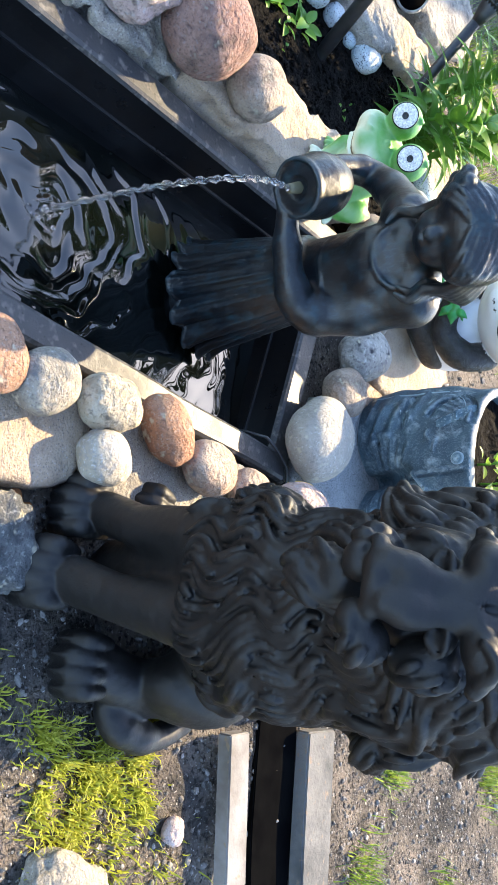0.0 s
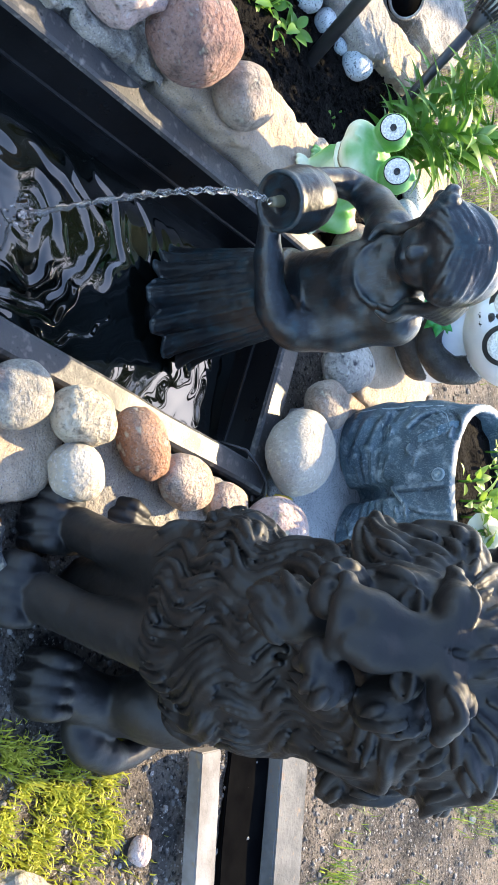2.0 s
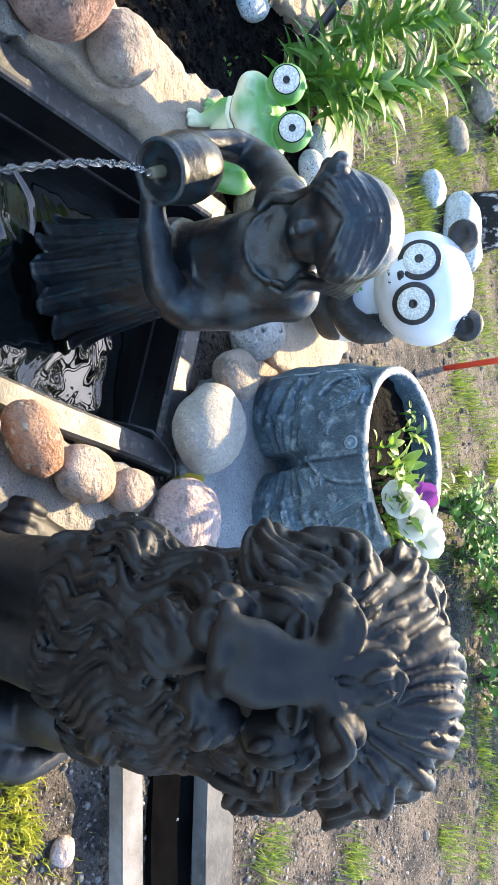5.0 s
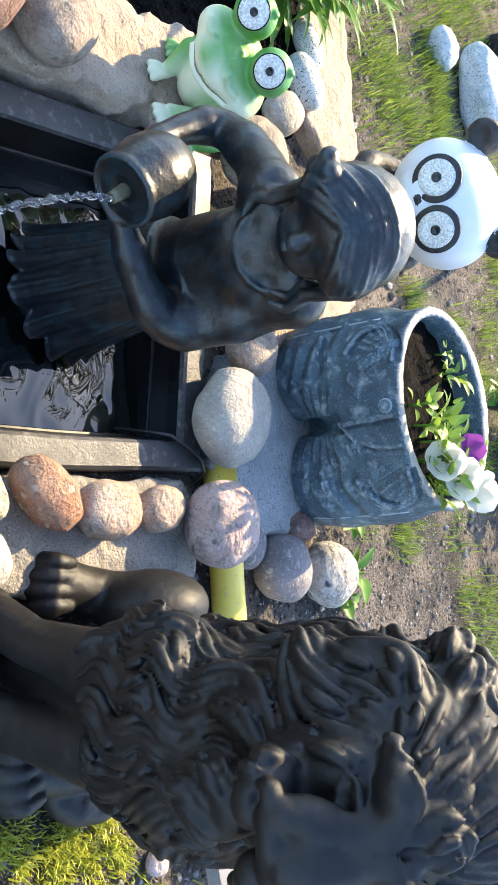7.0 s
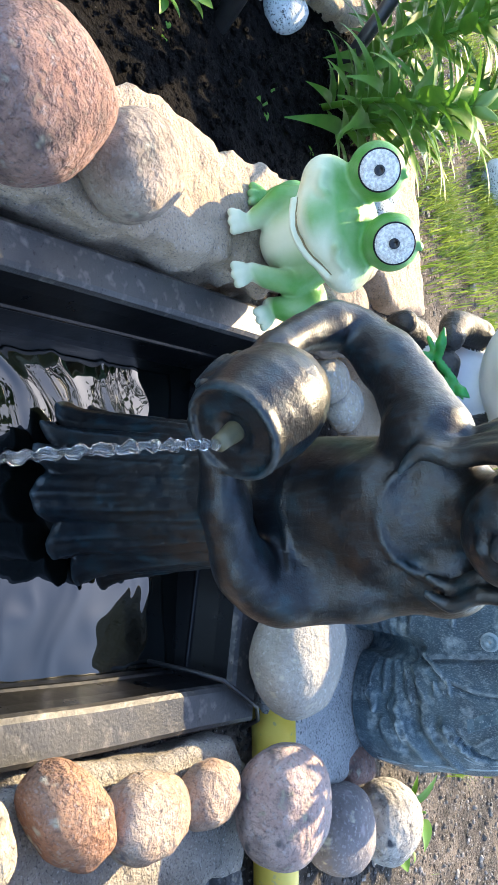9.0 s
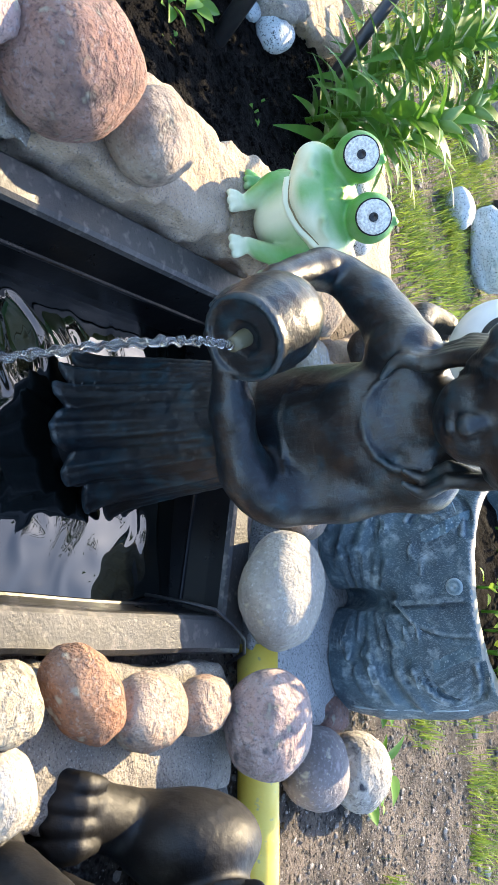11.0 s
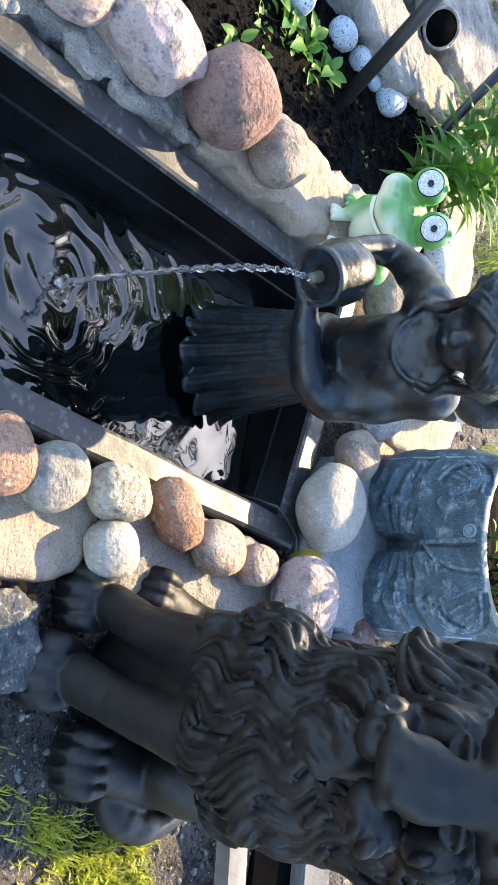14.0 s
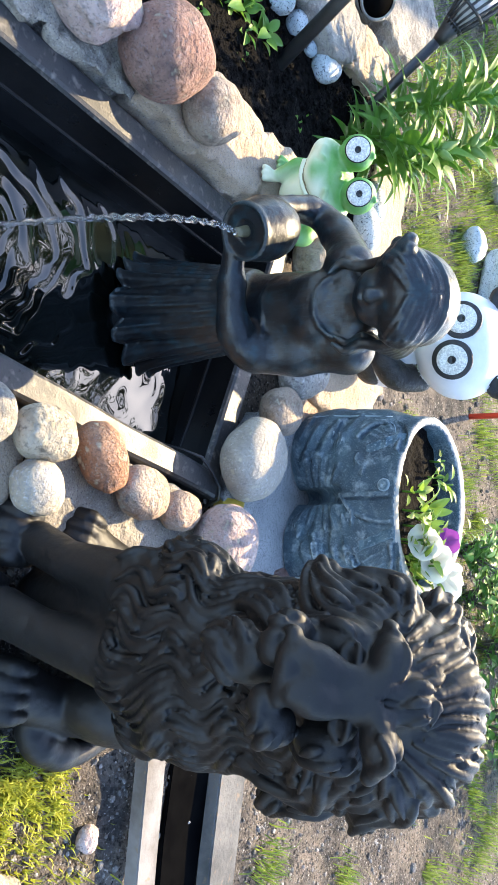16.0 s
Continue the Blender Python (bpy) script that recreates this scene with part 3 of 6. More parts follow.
slab([(-0.985, 1.22), (-0.945, 1.40), (-0.80, 1.58), (-0.83, 1.72), (-0.90, 1.74), (-1.03, 1.60), (-1.10, 1.25)], 0.045, 0.09, SLAB_GREY, 81, "upright edged grey rock beside the flower bed", rough=0.012)
slab([(-0.845, 1.66), (-0.80, 1.82), (-0.84, 1.95), (-0.94, 1.93), (-0.955, 1.80), (-0.92, 1.70)], 0.02, 0.06, SLAB_PINK, 91, "sandy flat rock beside the flower bed", rough=0.010)
slab([(-1.22, 1.86), (-1.05, 1.86), (-0.94, 1.97), (-0.96, 2.12), (-1.12, 2.28), (-1.30, 2.16)], 0.03, 0.08, SLAB_GREY, 101, "large pale grey rock behind the lamps", rough=0.012)
me, c = slab_mesh("flower_bed", [(-0.605, 1.01), (-0.72, 0.78), (-1.0, 0.3), (-1.5, 0.5), (-1.35, 1.3), (-1.0, 1.75), (-0.80, 1.95), (-0.62, 1.90), (-0.50, 1.80), (-0.38, 1.72), (-0.34, 1.52), (-0.46, 1.42), (-0.52, 1.25), (-0.57, 1.05)], -0.010, 0.07, SOIL, 131, vox=0.008, rough=0.012)
thing("flower_bed", me, "flower bed of loose dark potting soil", "flower bed", c, kind="structure")


# ---- pond ----
def rim_side(a, b, start, stop):
    """One side of the pond's rim: rounded top, inner wall leaning inwards to the bottom."""
    a, b = Vector((*a, RIM_Z[a])), Vector((*b, RIM_Z[b]))
    t = Vector((b.x - a.x, b.y - a.y, 0)).normalized()
    n = Vector((-t.y, t.x, 0))          # points into the pond
    prof = [(-0.002, -0.16), (-0.003, -0.012), (-0.001, -0.003), (0.004, 0.001)]
    prof += [(0.038, 0.000), (0.043, -0.003), (0.0455, -0.009)]
    prof += [(0.049, -0.03), (0.056, -0.060), (0.0590, -0.0605), (0.0602, -0.062), (0.0600, -0.064), (0.0590, -0.066), (0.063, -0.10), (0.080, -0.40)]
    L = (b - a).length
    steps = max(int(L / 0.02), 2)
    verts, faces = [], []
    for i in range(steps + 1):
        s = i / steps
        base = a.lerp(b, s)
        for q, z in prof:
            end = start(q) * (1 - s) + stop(q) * s     # mitre
            p = base + n * q + t * end + Vector((0, 0, z))
            w = 0.0018 * noise.noise(p * 7)
            verts.append(p + n * w + Vector((0, 0, w)))
    k = len(prof)
    for i in range(steps):
        for j in range(k - 1):
            faces.append((i * k + j, i * k + j + 1, (i + 1) * k + j + 1, (i + 1) * k + j))
    faces = [f[::-1] for f in faces]
    top = [1 if 1 <= j <= 5 else 0 for _ in range(steps) for j in range(k - 1)]
    return mesh_from("rim_side", verts, faces, [RUBBER, RIM_DUST], False, top)


pond = holder("garden_pond", (0, 0, 0), "black rubber-lined garden pond sunk between stone slabs", "pond")
corners = [R_NEAR, R_BACK, L_BACK, L_MID, L_NEAR]
for i in range(5):
    a, b, c0, d0 = corners[i], corners[(i + 1) % 5], corners[i - 1], corners[(i + 2) % 5]

    def mitre(p, q, r):
        """How far the corner at q runs per metre of inset."""
        u = (Vector(q) - Vector(p)).normalized()
        w = (Vector(r) - Vector(q)).normalized()
        ang = math.atan2(u.x * w.y - u.y * w.x, u.dot(w))
        return math.tan(ang / 2)
    m0, m1 = mitre(c0, a, b), mitre(a, b, d0)
    part("rim_side", rim_side(a, b, (lambda q, m0=m0: m0 * q), (lambda q, m1=m1: -m1 * q)), pond, "glossy black rubber rim and wall")
I5 = [Vector((*p, -0.39)) for p in corners]
part("bottom", mesh_from("bottom", [tuple(p) for p in I5], [tuple(range(5))], [SILT]), pond)

IMPACT = (-0.290, 0.750)


def water_surface():
    """Ripples that run out from the jet's foot, over slow uneven swell."""
    m, nt, b = nodes_of("pond_water")
    b.inputs["Base Color"].default_value = (0.0018, 0.0027, 0.0024, 1)
    b.inputs["Roughness"].default_value, b.inputs["IOR"].default_value = 0.012, 1.60
    xs, ys = np.arange(-0.93, 0.14, 0.003), np.arange(-0.27, 1.47, 0.003)
    X, Y = np.meshgrid(xs, ys, indexing="ij")
    r = np.hypot(X - IMPACT[0], Y - IMPACT[1])
    P = np.stack([X.ravel(), Y.ravel(), np.zeros(X.size)], 1)
    rs = np.random.RandomState(8)
    bend, swell = np.zeros(X.shape), np.zeros(X.shape)
    for k in range(30):                        # crossing waves of many lengths
        lam, a, ph = 0.045 * 4 ** rs.rand(), rs.rand() * 6.283, rs.rand() * 6.283
        w = np.sin((X * math.cos(a) + Y * math.sin(a)) * 6.283 / lam + ph)
        bend += w * 0.0022
        swell += w * lam * 0.0022
    ring = np.zeros(X.shape)
    for lam, slope, reach in ((0.013, 0.05, 0.16), (0.023, 0.08, 0.18), (0.036, 0.10, 0.28), (0.061, 0.08, 0.36)):
        ring += np.sin((r + bend) * 6.283 / lam) * slope * lam / 6.283 * np.exp(-r / reach)
    ring *= np.clip(r / 0.02, 0, 1)
    swell *= 0.22 + 1.0 * np.exp(-r / 0.35)
    Z = WATER + ring + swell
    keep = inside([tuple(p) for p in POND], X, Y) < -0.047
    nx, ny = X.shape
    I = np.arange(nx * ny).reshape(nx, ny)
    F = np.stack([I[:-1, :-1], I[1:, :-1], I[1:, 1:], I[:-1, 1:]], -1).reshape(-1, 4)
    F = F[keep.ravel()[F].all(1)]
    used = np.unique(F)
    new_id = np.full(nx * ny, -1)
    new_id[used] = np.arange(len(used))
    V = np.stack([X, Y, Z], -1).reshape(-1, 3)[used]
    thing("water", mesh_from("water", V, new_id[F], [m]), "dark murky rippled pond water mirroring the sky", "water", kind="structure")


water_surface()


# ---- boulders ----
def rock_mesh(name, r, seed, mat, lump=0.10, square=2.3):
    bm = bmesh.new()
    bmesh.ops.create_icosphere(bm, subdivisions=5, radius=1.0)
    v = np.array([q.co[:] for q in bm.verts])
    f = [[q.index for q in p.verts] for p in bm.faces]
    bm.free()
    v = v / (np.abs(v) ** square).sum(1, keepdims=True) ** (1 / square)
    n = 1 + lump * vnoise(v, 1.1, seed) + lump * 0.45 * vnoise(v, 2.6, seed + 1) + lump * 0.14 * vnoise(v, 7, seed + 2) + lump * 0.05 * vnoise(v, 19, seed + 3)
    return mesh_from(name, v * n[:, None] * np.array(r), f, [mat])


def rock(x, y, z, r, yaw, mat, label, seed, lump=0.10, name="boulder", category="boulder", group="boulders round the pond", lean=(0, 0), square=2.3):
    ob = thing(name, rock_mesh(name, r, seed, mat, lump, square), label, category, (x, y, z), group)
    ob.rotation_euler = (radians(lean[0]), radians(lean[1]), radians(yaw))
    return ob


rock(-0.051, 0.573, 0.030, (0.048, 0.040, 0.033), 10, B_ORANGE, "rusty orange boulder on a slab", 201)
rock(-0.020, 0.645, 0.032, (0.042, 0.045, 0.034), 20, B_GREY, "smooth grey boulder on a slab", 202, 0.07)
rock(0.006, 0.741, 0.031, (0.038, 0.045, 0.033), -11, B_CREAM, "pitted cream boulder on a slab", 203, 0.12)
rock(0.078, 0.729, 0.027, (0.037, 0.038, 0.030), -18, B_WHITE, "white speckled boulder on a slab", 204, 0.08)
rock(0.046, 0.842, 0.032, (0.054, 0.034, 0.034), 18, B_ORANGE, "brown-orange boulder on a slab", 205, 0.08)
rock(0.105, 0.924, 0.031, (0.041, 0.050, 0.033), -30, B_PEACH, "peach boulder with grey speckles", 206, 0.10)
rock(0.144, 1.013, 0.024, (0.033, 0.038, 0.027), -17, B_PEACH, "small peach boulder on a slab", 207, 0.09)
rock(0.209, 1.096, 0.052, (0.066, 0.062, 0.048), -19, B_PINK, "rounded pink-grey boulder lying over a yellow pipe", 208, 0.05)
rock(0.071, 1.205, 0.045, (0.080, 0.070, 0.047), -60, B_EGG, "egg-shaped pale grey boulder at the pond corner", 209, 0.07)
rock(-0.013, 1.315, 0.033, (0.048, 0.052, 0.036), 6, B_TAN, "brown smooth boulder behind the pond", 210, 0.07)
rock(-0.090, 1.400, 0.038, (0.052, 0.070, 0.042), 10, B_BW, "black and white granite boulder behind the pond", 211, 0.07)
rock(-0.540, 0.936, 0.112, (0.068, 0.072, 0.062), 30, B_RED, "large reddish granite boulder on a slab", 212, 0.06)
rock(-0.493, 1.052, 0.100, (0.050, 0.052, 0.042), 24, B_TAN, "smooth tan boulder on a slab", 213, 0.06)
rock(-0.599, 0.788, 0.094, (0.053, 0.092, 0.050), -46, B_PINK, "large angular pale pink boulder", 214, 0.16, square=3.0)
rock(-0.632, 0.672, 0.092, (0.056, 0.072, 0.050), -30, B_PINK, "pinkish grey granite boulder", 215, 0.12)
rock(-0.322, 1.478, 0.040, (0.064, 0.074, 0.050), 8, B_TAN, "rough tan boulder at the pond corner", 216, 0.12)
rock(-0.225, 1.465, 0.018, (0.034, 0.042, 0.026), -4, B_WHITE, "white smooth stone behind the jar", 217, 0.07)
rock(-0.180, 1.505, 0.012, (0.040, 0.042, 0.024), 30, B_WHITE, "pale flat stone behind the fountain", 218, 0.07)
rock(-0.398, 1.650, 0.012, (0.040, 0.052, 0.032), 14, B_WHITE, "white flat pebble beside the frog", 219, 0.08)
rock(-0.458, 1.765, 0.012, (0.058, 0.036, 0.030), 13, B_BLUE, "long white speckled pebble", 220, 0.07)
rock(-0.530, 1.815, 0.014, (0.050, 0.030, 0.024), 17, B_BLUE, "long pale speckled pebble", 221, 0.07)
BLUE = "bluish white pebble with black specks in soil"
for k, (x, y, z, r) in enumerate([(-0.790, 1.605, 0.010, (0.044, 0.052, 0.036)), (-0.845, 1.494, 0.006, (0.031, 0.034, 0.027)), (-0.868, 1.425, 0.010, (0.041, 0.040, 0.032)),
                                  (-0.895, 1.280, 0.010, (0.045, 0.055, 0.036)), (-0.815, 1.555, -0.002, (0.022, 0.022, 0.018))]):
    rock(x, y, z - 0.004, tuple(v * 0.82 for v in r), 25 + 20 * k, B_BLUE, BLUE, 230 + k, 0.07, "pebble", "pebble", "speckled pebbles in the flower bed")
rock(0.300, 1.205, -0.018, (0.040, 0.036, 0.030), -38, B_MAUVE, "small mauve stone beside the slab", 240, 0.08)
rock(0.372, 1.262, -0.006, (0.060, 0.060, 0.046), -39, B_MAUVE, "smooth mauve boulder beside the jeans planter", 241, 0.06)
rock(0.455, 1.385, -0.004, (0.060, 0.066, 0.046), -39, B_BW, "pale mottled boulder beside the jeans planter", 242, 0.08)
rock(0.330, 1.345, -0.02, (0.030, 0.05, 0.03), -30, B_RED, "dull red stone under the jeans planter", 246, 0.10)
rock(0.290, 1.040, -0.028, (0.036, 0.032, 0.022), -44, B_DARK, "dark wet stone beside the pipe", 243, 0.12)
rock(0.250, 0.985, -0.030, (0.030, 0.050, 0.020), -46, B_DARK, "dark stone against the slab", 244, 0.12)
rock(0.166, 0.592, -0.018, (0.056, 0.050, 0.032), -6, B_DARK, "dark angular rock beside the lion's paws", 245, 0.34, square=4)
rock(0.238, 0.565, -0.035, (0.026, 0.020, 0.014), -13, B_GREY, "flat grey chip in front of the lion", 247, 0.2, square=4)
rock(0.618, 0.834, -0.034, (0.021, 0.019, 0.013), -35, B_PINK, "pale pebble in the grass", 248, 0.12, "pebble", "pebble")
rock(0.615, 0.640, -0.028, (0.045, 0.070, 0.026), -41, B_GREY, "pale rock at the grass patch", 249, 0.16, square=3.5)
brick = thing("brick_piece", box_mesh("brick_piece", (0.055, 0.085, 0.04), B_PEACH, 0.004, 0.004, 4), "broken piece of pale brick behind the boulders", "brick", (-0.010, 1.450, -0.010))
brick.rotation_euler = (0, 0, radians(-25))


# ---- lion statue ----
def build_lion():
    sc = Sculpt((0.07, 0.53, -0.06), (0.54, 1.10, 0.68), 0.0026)
    # body, haunches, legs
    sc.tube([(0.275, 0.75, 0.30), (0.305, 0.80, 0.20), (0.345, 0.87, 0.09)], [0.092, 0.095, 0.082], 0.03)
    sc.ball((0.250, 0.925, 0.040), (0.050, 0.080, 0.078), 0.02, yaw=-25)
    sc.ball((0.410, 0.830, 0.040), (0.048, 0.088, 0.080), 0.02, yaw=-25)
    sc.ball((0.355, 0.92, 0.01), (0.07, 0.07, 0.06), 0.02)
    sc.tube([(0.225, 0.90, 0.0), (0.190, 0.860, -0.006), (0.166, 0.832, -0.008)], [0.036, 0.033, 0.034], 0.012)
    sc.tube([(0.400, 0.785, -0.005), (0.368, 0.735, -0.008), (0.345, 0.705, -0.010)], [0.036, 0.036, 0.036], 0.012)
    sc.tube([(0.192, 0.725, 0.30), (0.180, 0.712, 0.20), (0.168, 0.712, 0.10), (0.150, 0.722, 0.03)], [0.042, 0.031, 0.026, 0.028], 0.012)
    sc.tube([(0.290, 0.700, 0.28), (0.268, 0.682, 0.19), (0.245, 0.668, 0.09), (0.226, 0.662, 0.03)], [0.044, 0.034, 0.028, 0.030], 0.012)
    # paws: four knuckled toes each
    for (x, y), f, g in (((0.146, 0.722), (-0.42, -0.907), 1.15), ((0.222, 0.660), (-0.42, -0.907), 1.22), ((0.166, 0.832), (-0.50, -0.86), 1.05), ((0.345, 0.700), (-0.36, -0.93), 1.15)):
        sc.ball((x - f[0] * 0.010, y - f[1] * 0.010, -0.010), (0.030 * g, 0.030 * g, 0.030), 0.010)
        for s in (-1.5, -0.5, 0.5, 1.5):
            px, py = x + f[0] * 0.020 * g - f[1] * s * 0.0175 * g, y + f[1] * 0.020 * g + f[0] * s * 0.0175 * g
            fw = (0.015 - 0.006 * abs(s)) * g
            sc.bend([(px - f[0] * 0.026, py - f[1] * 0.026, 0.016), (px - f[0] * 0.002, py - f[1] * 0.002, 0.017), (px + f[0] * fw, py + f[1] * fw, 0.000), (px + f[0] * fw * 1.1, py + f[1] * fw * 1.1, -0.030)], [0.007 * g, 0.0118 * g, 0.0122 * g, 0.010 * g], 0.0030, n=3)
            cx, cy = px + f[0] * (fw + 0.011 * g), py + f[1] * (fw + 0.011 * g)
            sc.tube([(cx, cy, -0.002), (cx + f[0] * 0.006, cy + f[1] * 0.006, -0.020)], [0.0045, 0.0022], 0.002)
    # tail laid round the haunch, with its tuft
    sc.bend([(0.415, 0.93, -0.02), (0.462, 0.87, -0.018), (0.472, 0.80, -0.018), (0.440, 0.745, -0.018), (0.405, 0.728, -0.02)], [0.018, 0.017, 0.019, 0.026, 0.016], 0.01)
    sc.tube([(0.215, 0.735, 0.24), (0.225, 0.745, 0.12), (0.24, 0.76, 0.0)], [0.055, 0.045, 0.050], 0.02)
    # mane: three masses, then locks laid on them
    masses = [((0.272, 0.728, 0.470), (0.108, 0.081, 0.139)), ((0.270, 0.718, 0.310), (0.106, 0.070, 0.126)), ((0.300, 0.784, 0.425), (0.106, 0.086, 0.158))]
    for c, r in masses:
        sc.ball(c, r, 0.03)

    face = np.array((0.238, 0.650, 0.525))
    mid, across = np.array((0.2345, 0.640, 0.0)), np.array((0.907, -0.42, 0.0))
    fwd = np.array((-0.42, -0.895, -0.15))
    fwd /= np.linalg.norm(fwd)
    rnd = random.Random(5)

    def flow(p, g):
        """Which way the hair lies: away from the face, falling, in slow waves."""
        d = p - face
        d = d - fwd * (d @ fwd) * 0.6
        d /= np.linalg.norm(d) + 1e-9
        low = min(max((0.60 - p[2]) / 0.22, 0), 1)
        w = d * (1.05 - 0.75 * low) + np.array((0, 0, -0.9 * low))
        w = w - g * (w @ g)
        w /= np.linalg.norm(w) + 1e-9
        side = np.cross(g, w)
        a = (0.62 if p[2] < 0.54 else 0.22) * math.sin(p[2] * 62 + p[0] * 10 + 2.6 * noise.noise(Vector(p) * 9)) + 0.25 * noise.noise(Vector(p) * 11 + Vector((3, 1, 7)))
        return w * math.cos(a) + side * math.sin(a)

    def trace(p, steps, step, lift, room=0.0):
        pts = []
        for i in range(steps):
            g = sc.slope(p)
            for _ in range(2):
                p = p - g * np.clip(sc.value(p) - lift, -0.01, 0.01)
            if p[2] < 0.205 or abs(sc.value(p) - lift) > (0.010 if p[2] > 0.55 else 0.006):
                break
            if room and len(taken) and i > 0 and ((np.array(taken) - p) ** 2).sum(1).min() < room * room:
                break
            pts.append(p)
            p = p + flow(p, g) * step
        return pts

    def hairy(p):
        e = p - face
        ahead = e @ fwd
        s = e - fwd * ahead
        off = math.hypot((s @ across) / 0.046, s[2] / (0.046 if s[2] > 0 else 0.066))
        return 0.225 < p[2] and p[1] < 0.84 and not (ahead > -0.06 and off < 1.0) and not (p[2] < 0.30 and (p[0] < 0.185 or p[0] > 0.37) and p[1] < 0.70)

    def roots(n):
        v = sc.skin()[0]
        pick = list(range(len(v)))
        rnd.shuffle(pick)
        out = []
        for q in pick:
            if hairy(v[q]):
                out.append(v[q])
                if len(out) == n:
                    break
        return out
    # face: skull, flat bridge, blunt nose, lips and chin
    other = lambda p: np.array(p) - 2 * ((np.array(p) - mid) @ across) * across
    both = lambda p: (np.array(p, float), other(p))
    sc.ball((0.243, 0.688, 0.528), (0.050, 0.046, 0.056), 0.015)
    for s in (-1, 1):
        o = across * s
        sc.bend([np.array(p) + o * w for p, w in (((0.246, 0.668, 0.576), 0.004), ((0.238, 0.648, 0.552), 0.008), ((0.225, 0.620, 0.523), 0.013), ((0.210, 0.602, 0.500), 0.016))], [0.010, 0.0120, 0.0125, 0.0120], 0.014)
    sc.ball((0.226, 0.655, 0.474), (0.042, 0.036, 0.032), 0.012)
    sc.ball((0.211, 0.620, 0.447), (0.023, 0.020, 0.020), 0.008)
    for p in both((0.190, 0.630, 0.477)):
        sc.ball(p, (0.018, 0.021, 0.018), 0.007)
    for p in both((0.196, 0.612, 0.474)):
        sc.ball(p, (0.017, 0.017, 0.015), 0.004)
    sc.tube([(0.183, 0.612, 0.492), (0.205, 0.599, 0.494), (0.229, 0.591, 0.490)], [0.009, 0.0105, 0.009], 0.003)
    for p in both((0.183, 0.604, 0.486)):
        sc.ball(p, (0.006, 0.007, 0.004), 0.003, cut=True)
    sc.tube([(0.206, 0.588, 0.484), (0.206, 0.592, 0.470), (0.207, 0.596, 0.460)], [0.002, 0.003, 0.003], 0.002, cut=True)
    for p, q, r in (((0.206, 0.592, 0.464), (0.186, 0.606, 0.457), (0.172, 0.634, 0.458)),):
        sc.bend([p, q, r], [0.003, 0.0035, 0.003], 0.003, cut=True)
        sc.bend([other(p), other(q), other(r)], [0.003, 0.0035, 0.003], 0.003, cut=True)
    for p in both((0.199, 0.668, 0.508)):
        sc.ball(p, (0.018, 0.024, 0.028), 0.014)
    # eyes under heavy knobbed brows
    for e, b0, b1, b2, knob in zip(both((0.207, 0.648, 0.530)), both((0.228, 0.646, 0.552)), both((0.208, 0.656, 0.560)), both((0.190, 0.676, 0.548)), both((0.206, 0.659, 0.556))):
        sc.bend([b0, b1, b2], [0.007, 0.0120, 0.005], 0.010)
        sc.ball(knob, (0.0125, 0.0140, 0.0125), 0.008)
        sc.ball(e + fwd * 0.006, (0.011, 0.008, 0.007), 0.004, cut=True)
        sc.ball(e - fwd * 0.002, 0.0100, 0.0015)
        for up in (1, -1):
            lid = [e + across * u + np.array((0, 0, up * 0.0085 * math.cos(u / 0.0135 * 1.4))) + fwd * (0.0065 - abs(u) * 0.25) for u in np.linspace(-0.013, 0.013, 7)]
            sc.tube(lid, [0.0022, 0.003, 0.0034, 0.0034, 0.0034, 0.003, 0.0022], 0.0015)
        sc.ball(e + fwd * 0.0085, 0.0030, 0.001, cut=True)
    sc.tube([(0.232, 0.630, 0.548), (0.238, 0.640, 0.562), (0.243, 0.655, 0.580)], [0.002, 0.0035, 0.002], 0.004, cut=True)
    for s in (-1, 1):
        sc.bend([np.array((0.238, 0.636, 0.566)) + across * s * 0.008, np.array((0.241, 0.646, 0.578)) + across * s * 0.016, np.array((0.245, 0.660, 0.586)) + across * s * 0.022], [0.002, 0.003, 0.002], 0.004, cut=True)
    # thick locks first, then long strands combed over them in clumps, each keeping its room
    taken = []
    for p in roots(90):
        if math.hypot((p - face) @ across / 0.070, (p[2] - face[2]) / 0.080) < 1:
            continue
        pts = trace(p, 11, 0.011, -0.002)
        n = len(pts)
        if n < 3:
            continue
        r0 = rnd.uniform(0.008, 0.013)
        sc.tube(pts, [r0 * math.sin(math.pi * (0.18 + 0.80 * i / (n - 1))) + 0.002 for i in range(n)], 0.006)
    lines = []
    for p in roots(6500):
        if len(taken) and ((np.array(taken) - p) ** 2).sum(1).min() < 0.0076 ** 2:
            continue
        pts = trace(p, 34, 0.0055, 0.0008, 0.0062)
        if len(pts) < 5:
            continue
        taken += pts
        lines.append([(q, sc.slope(q)) for q in pts])
    for row in lines:
        n = len(row)
        r0 = rnd.uniform(0.0034, 0.0066)
        pts, rad = [], []
        for i, (q, g) in enumerate(row):
            u = i / (n - 1)
            clump = 0.5 + 0.5 * noise.noise(Vector(q) * 28)
            pts.append(q + g * (0.0085 * clump - 0.0040 + 0.002 * u ** 3))
            rad.append(r0 * (0.20 + 0.80 * math.sin(math.pi * (0.18 + 0.80 * u))))
        sc.tube(pts, rad, 0.0009)
    me = skin_mesh("lion_statue", sc, [LION], (0.27, 0.78, -0.04), ((140, 0.0004, 3),), smooth=0)
    thing("lion_statue", me, "sitting black lion statue with a thick wavy mane", "statue", (0.27, 0.78, -0.04))


build_lion()


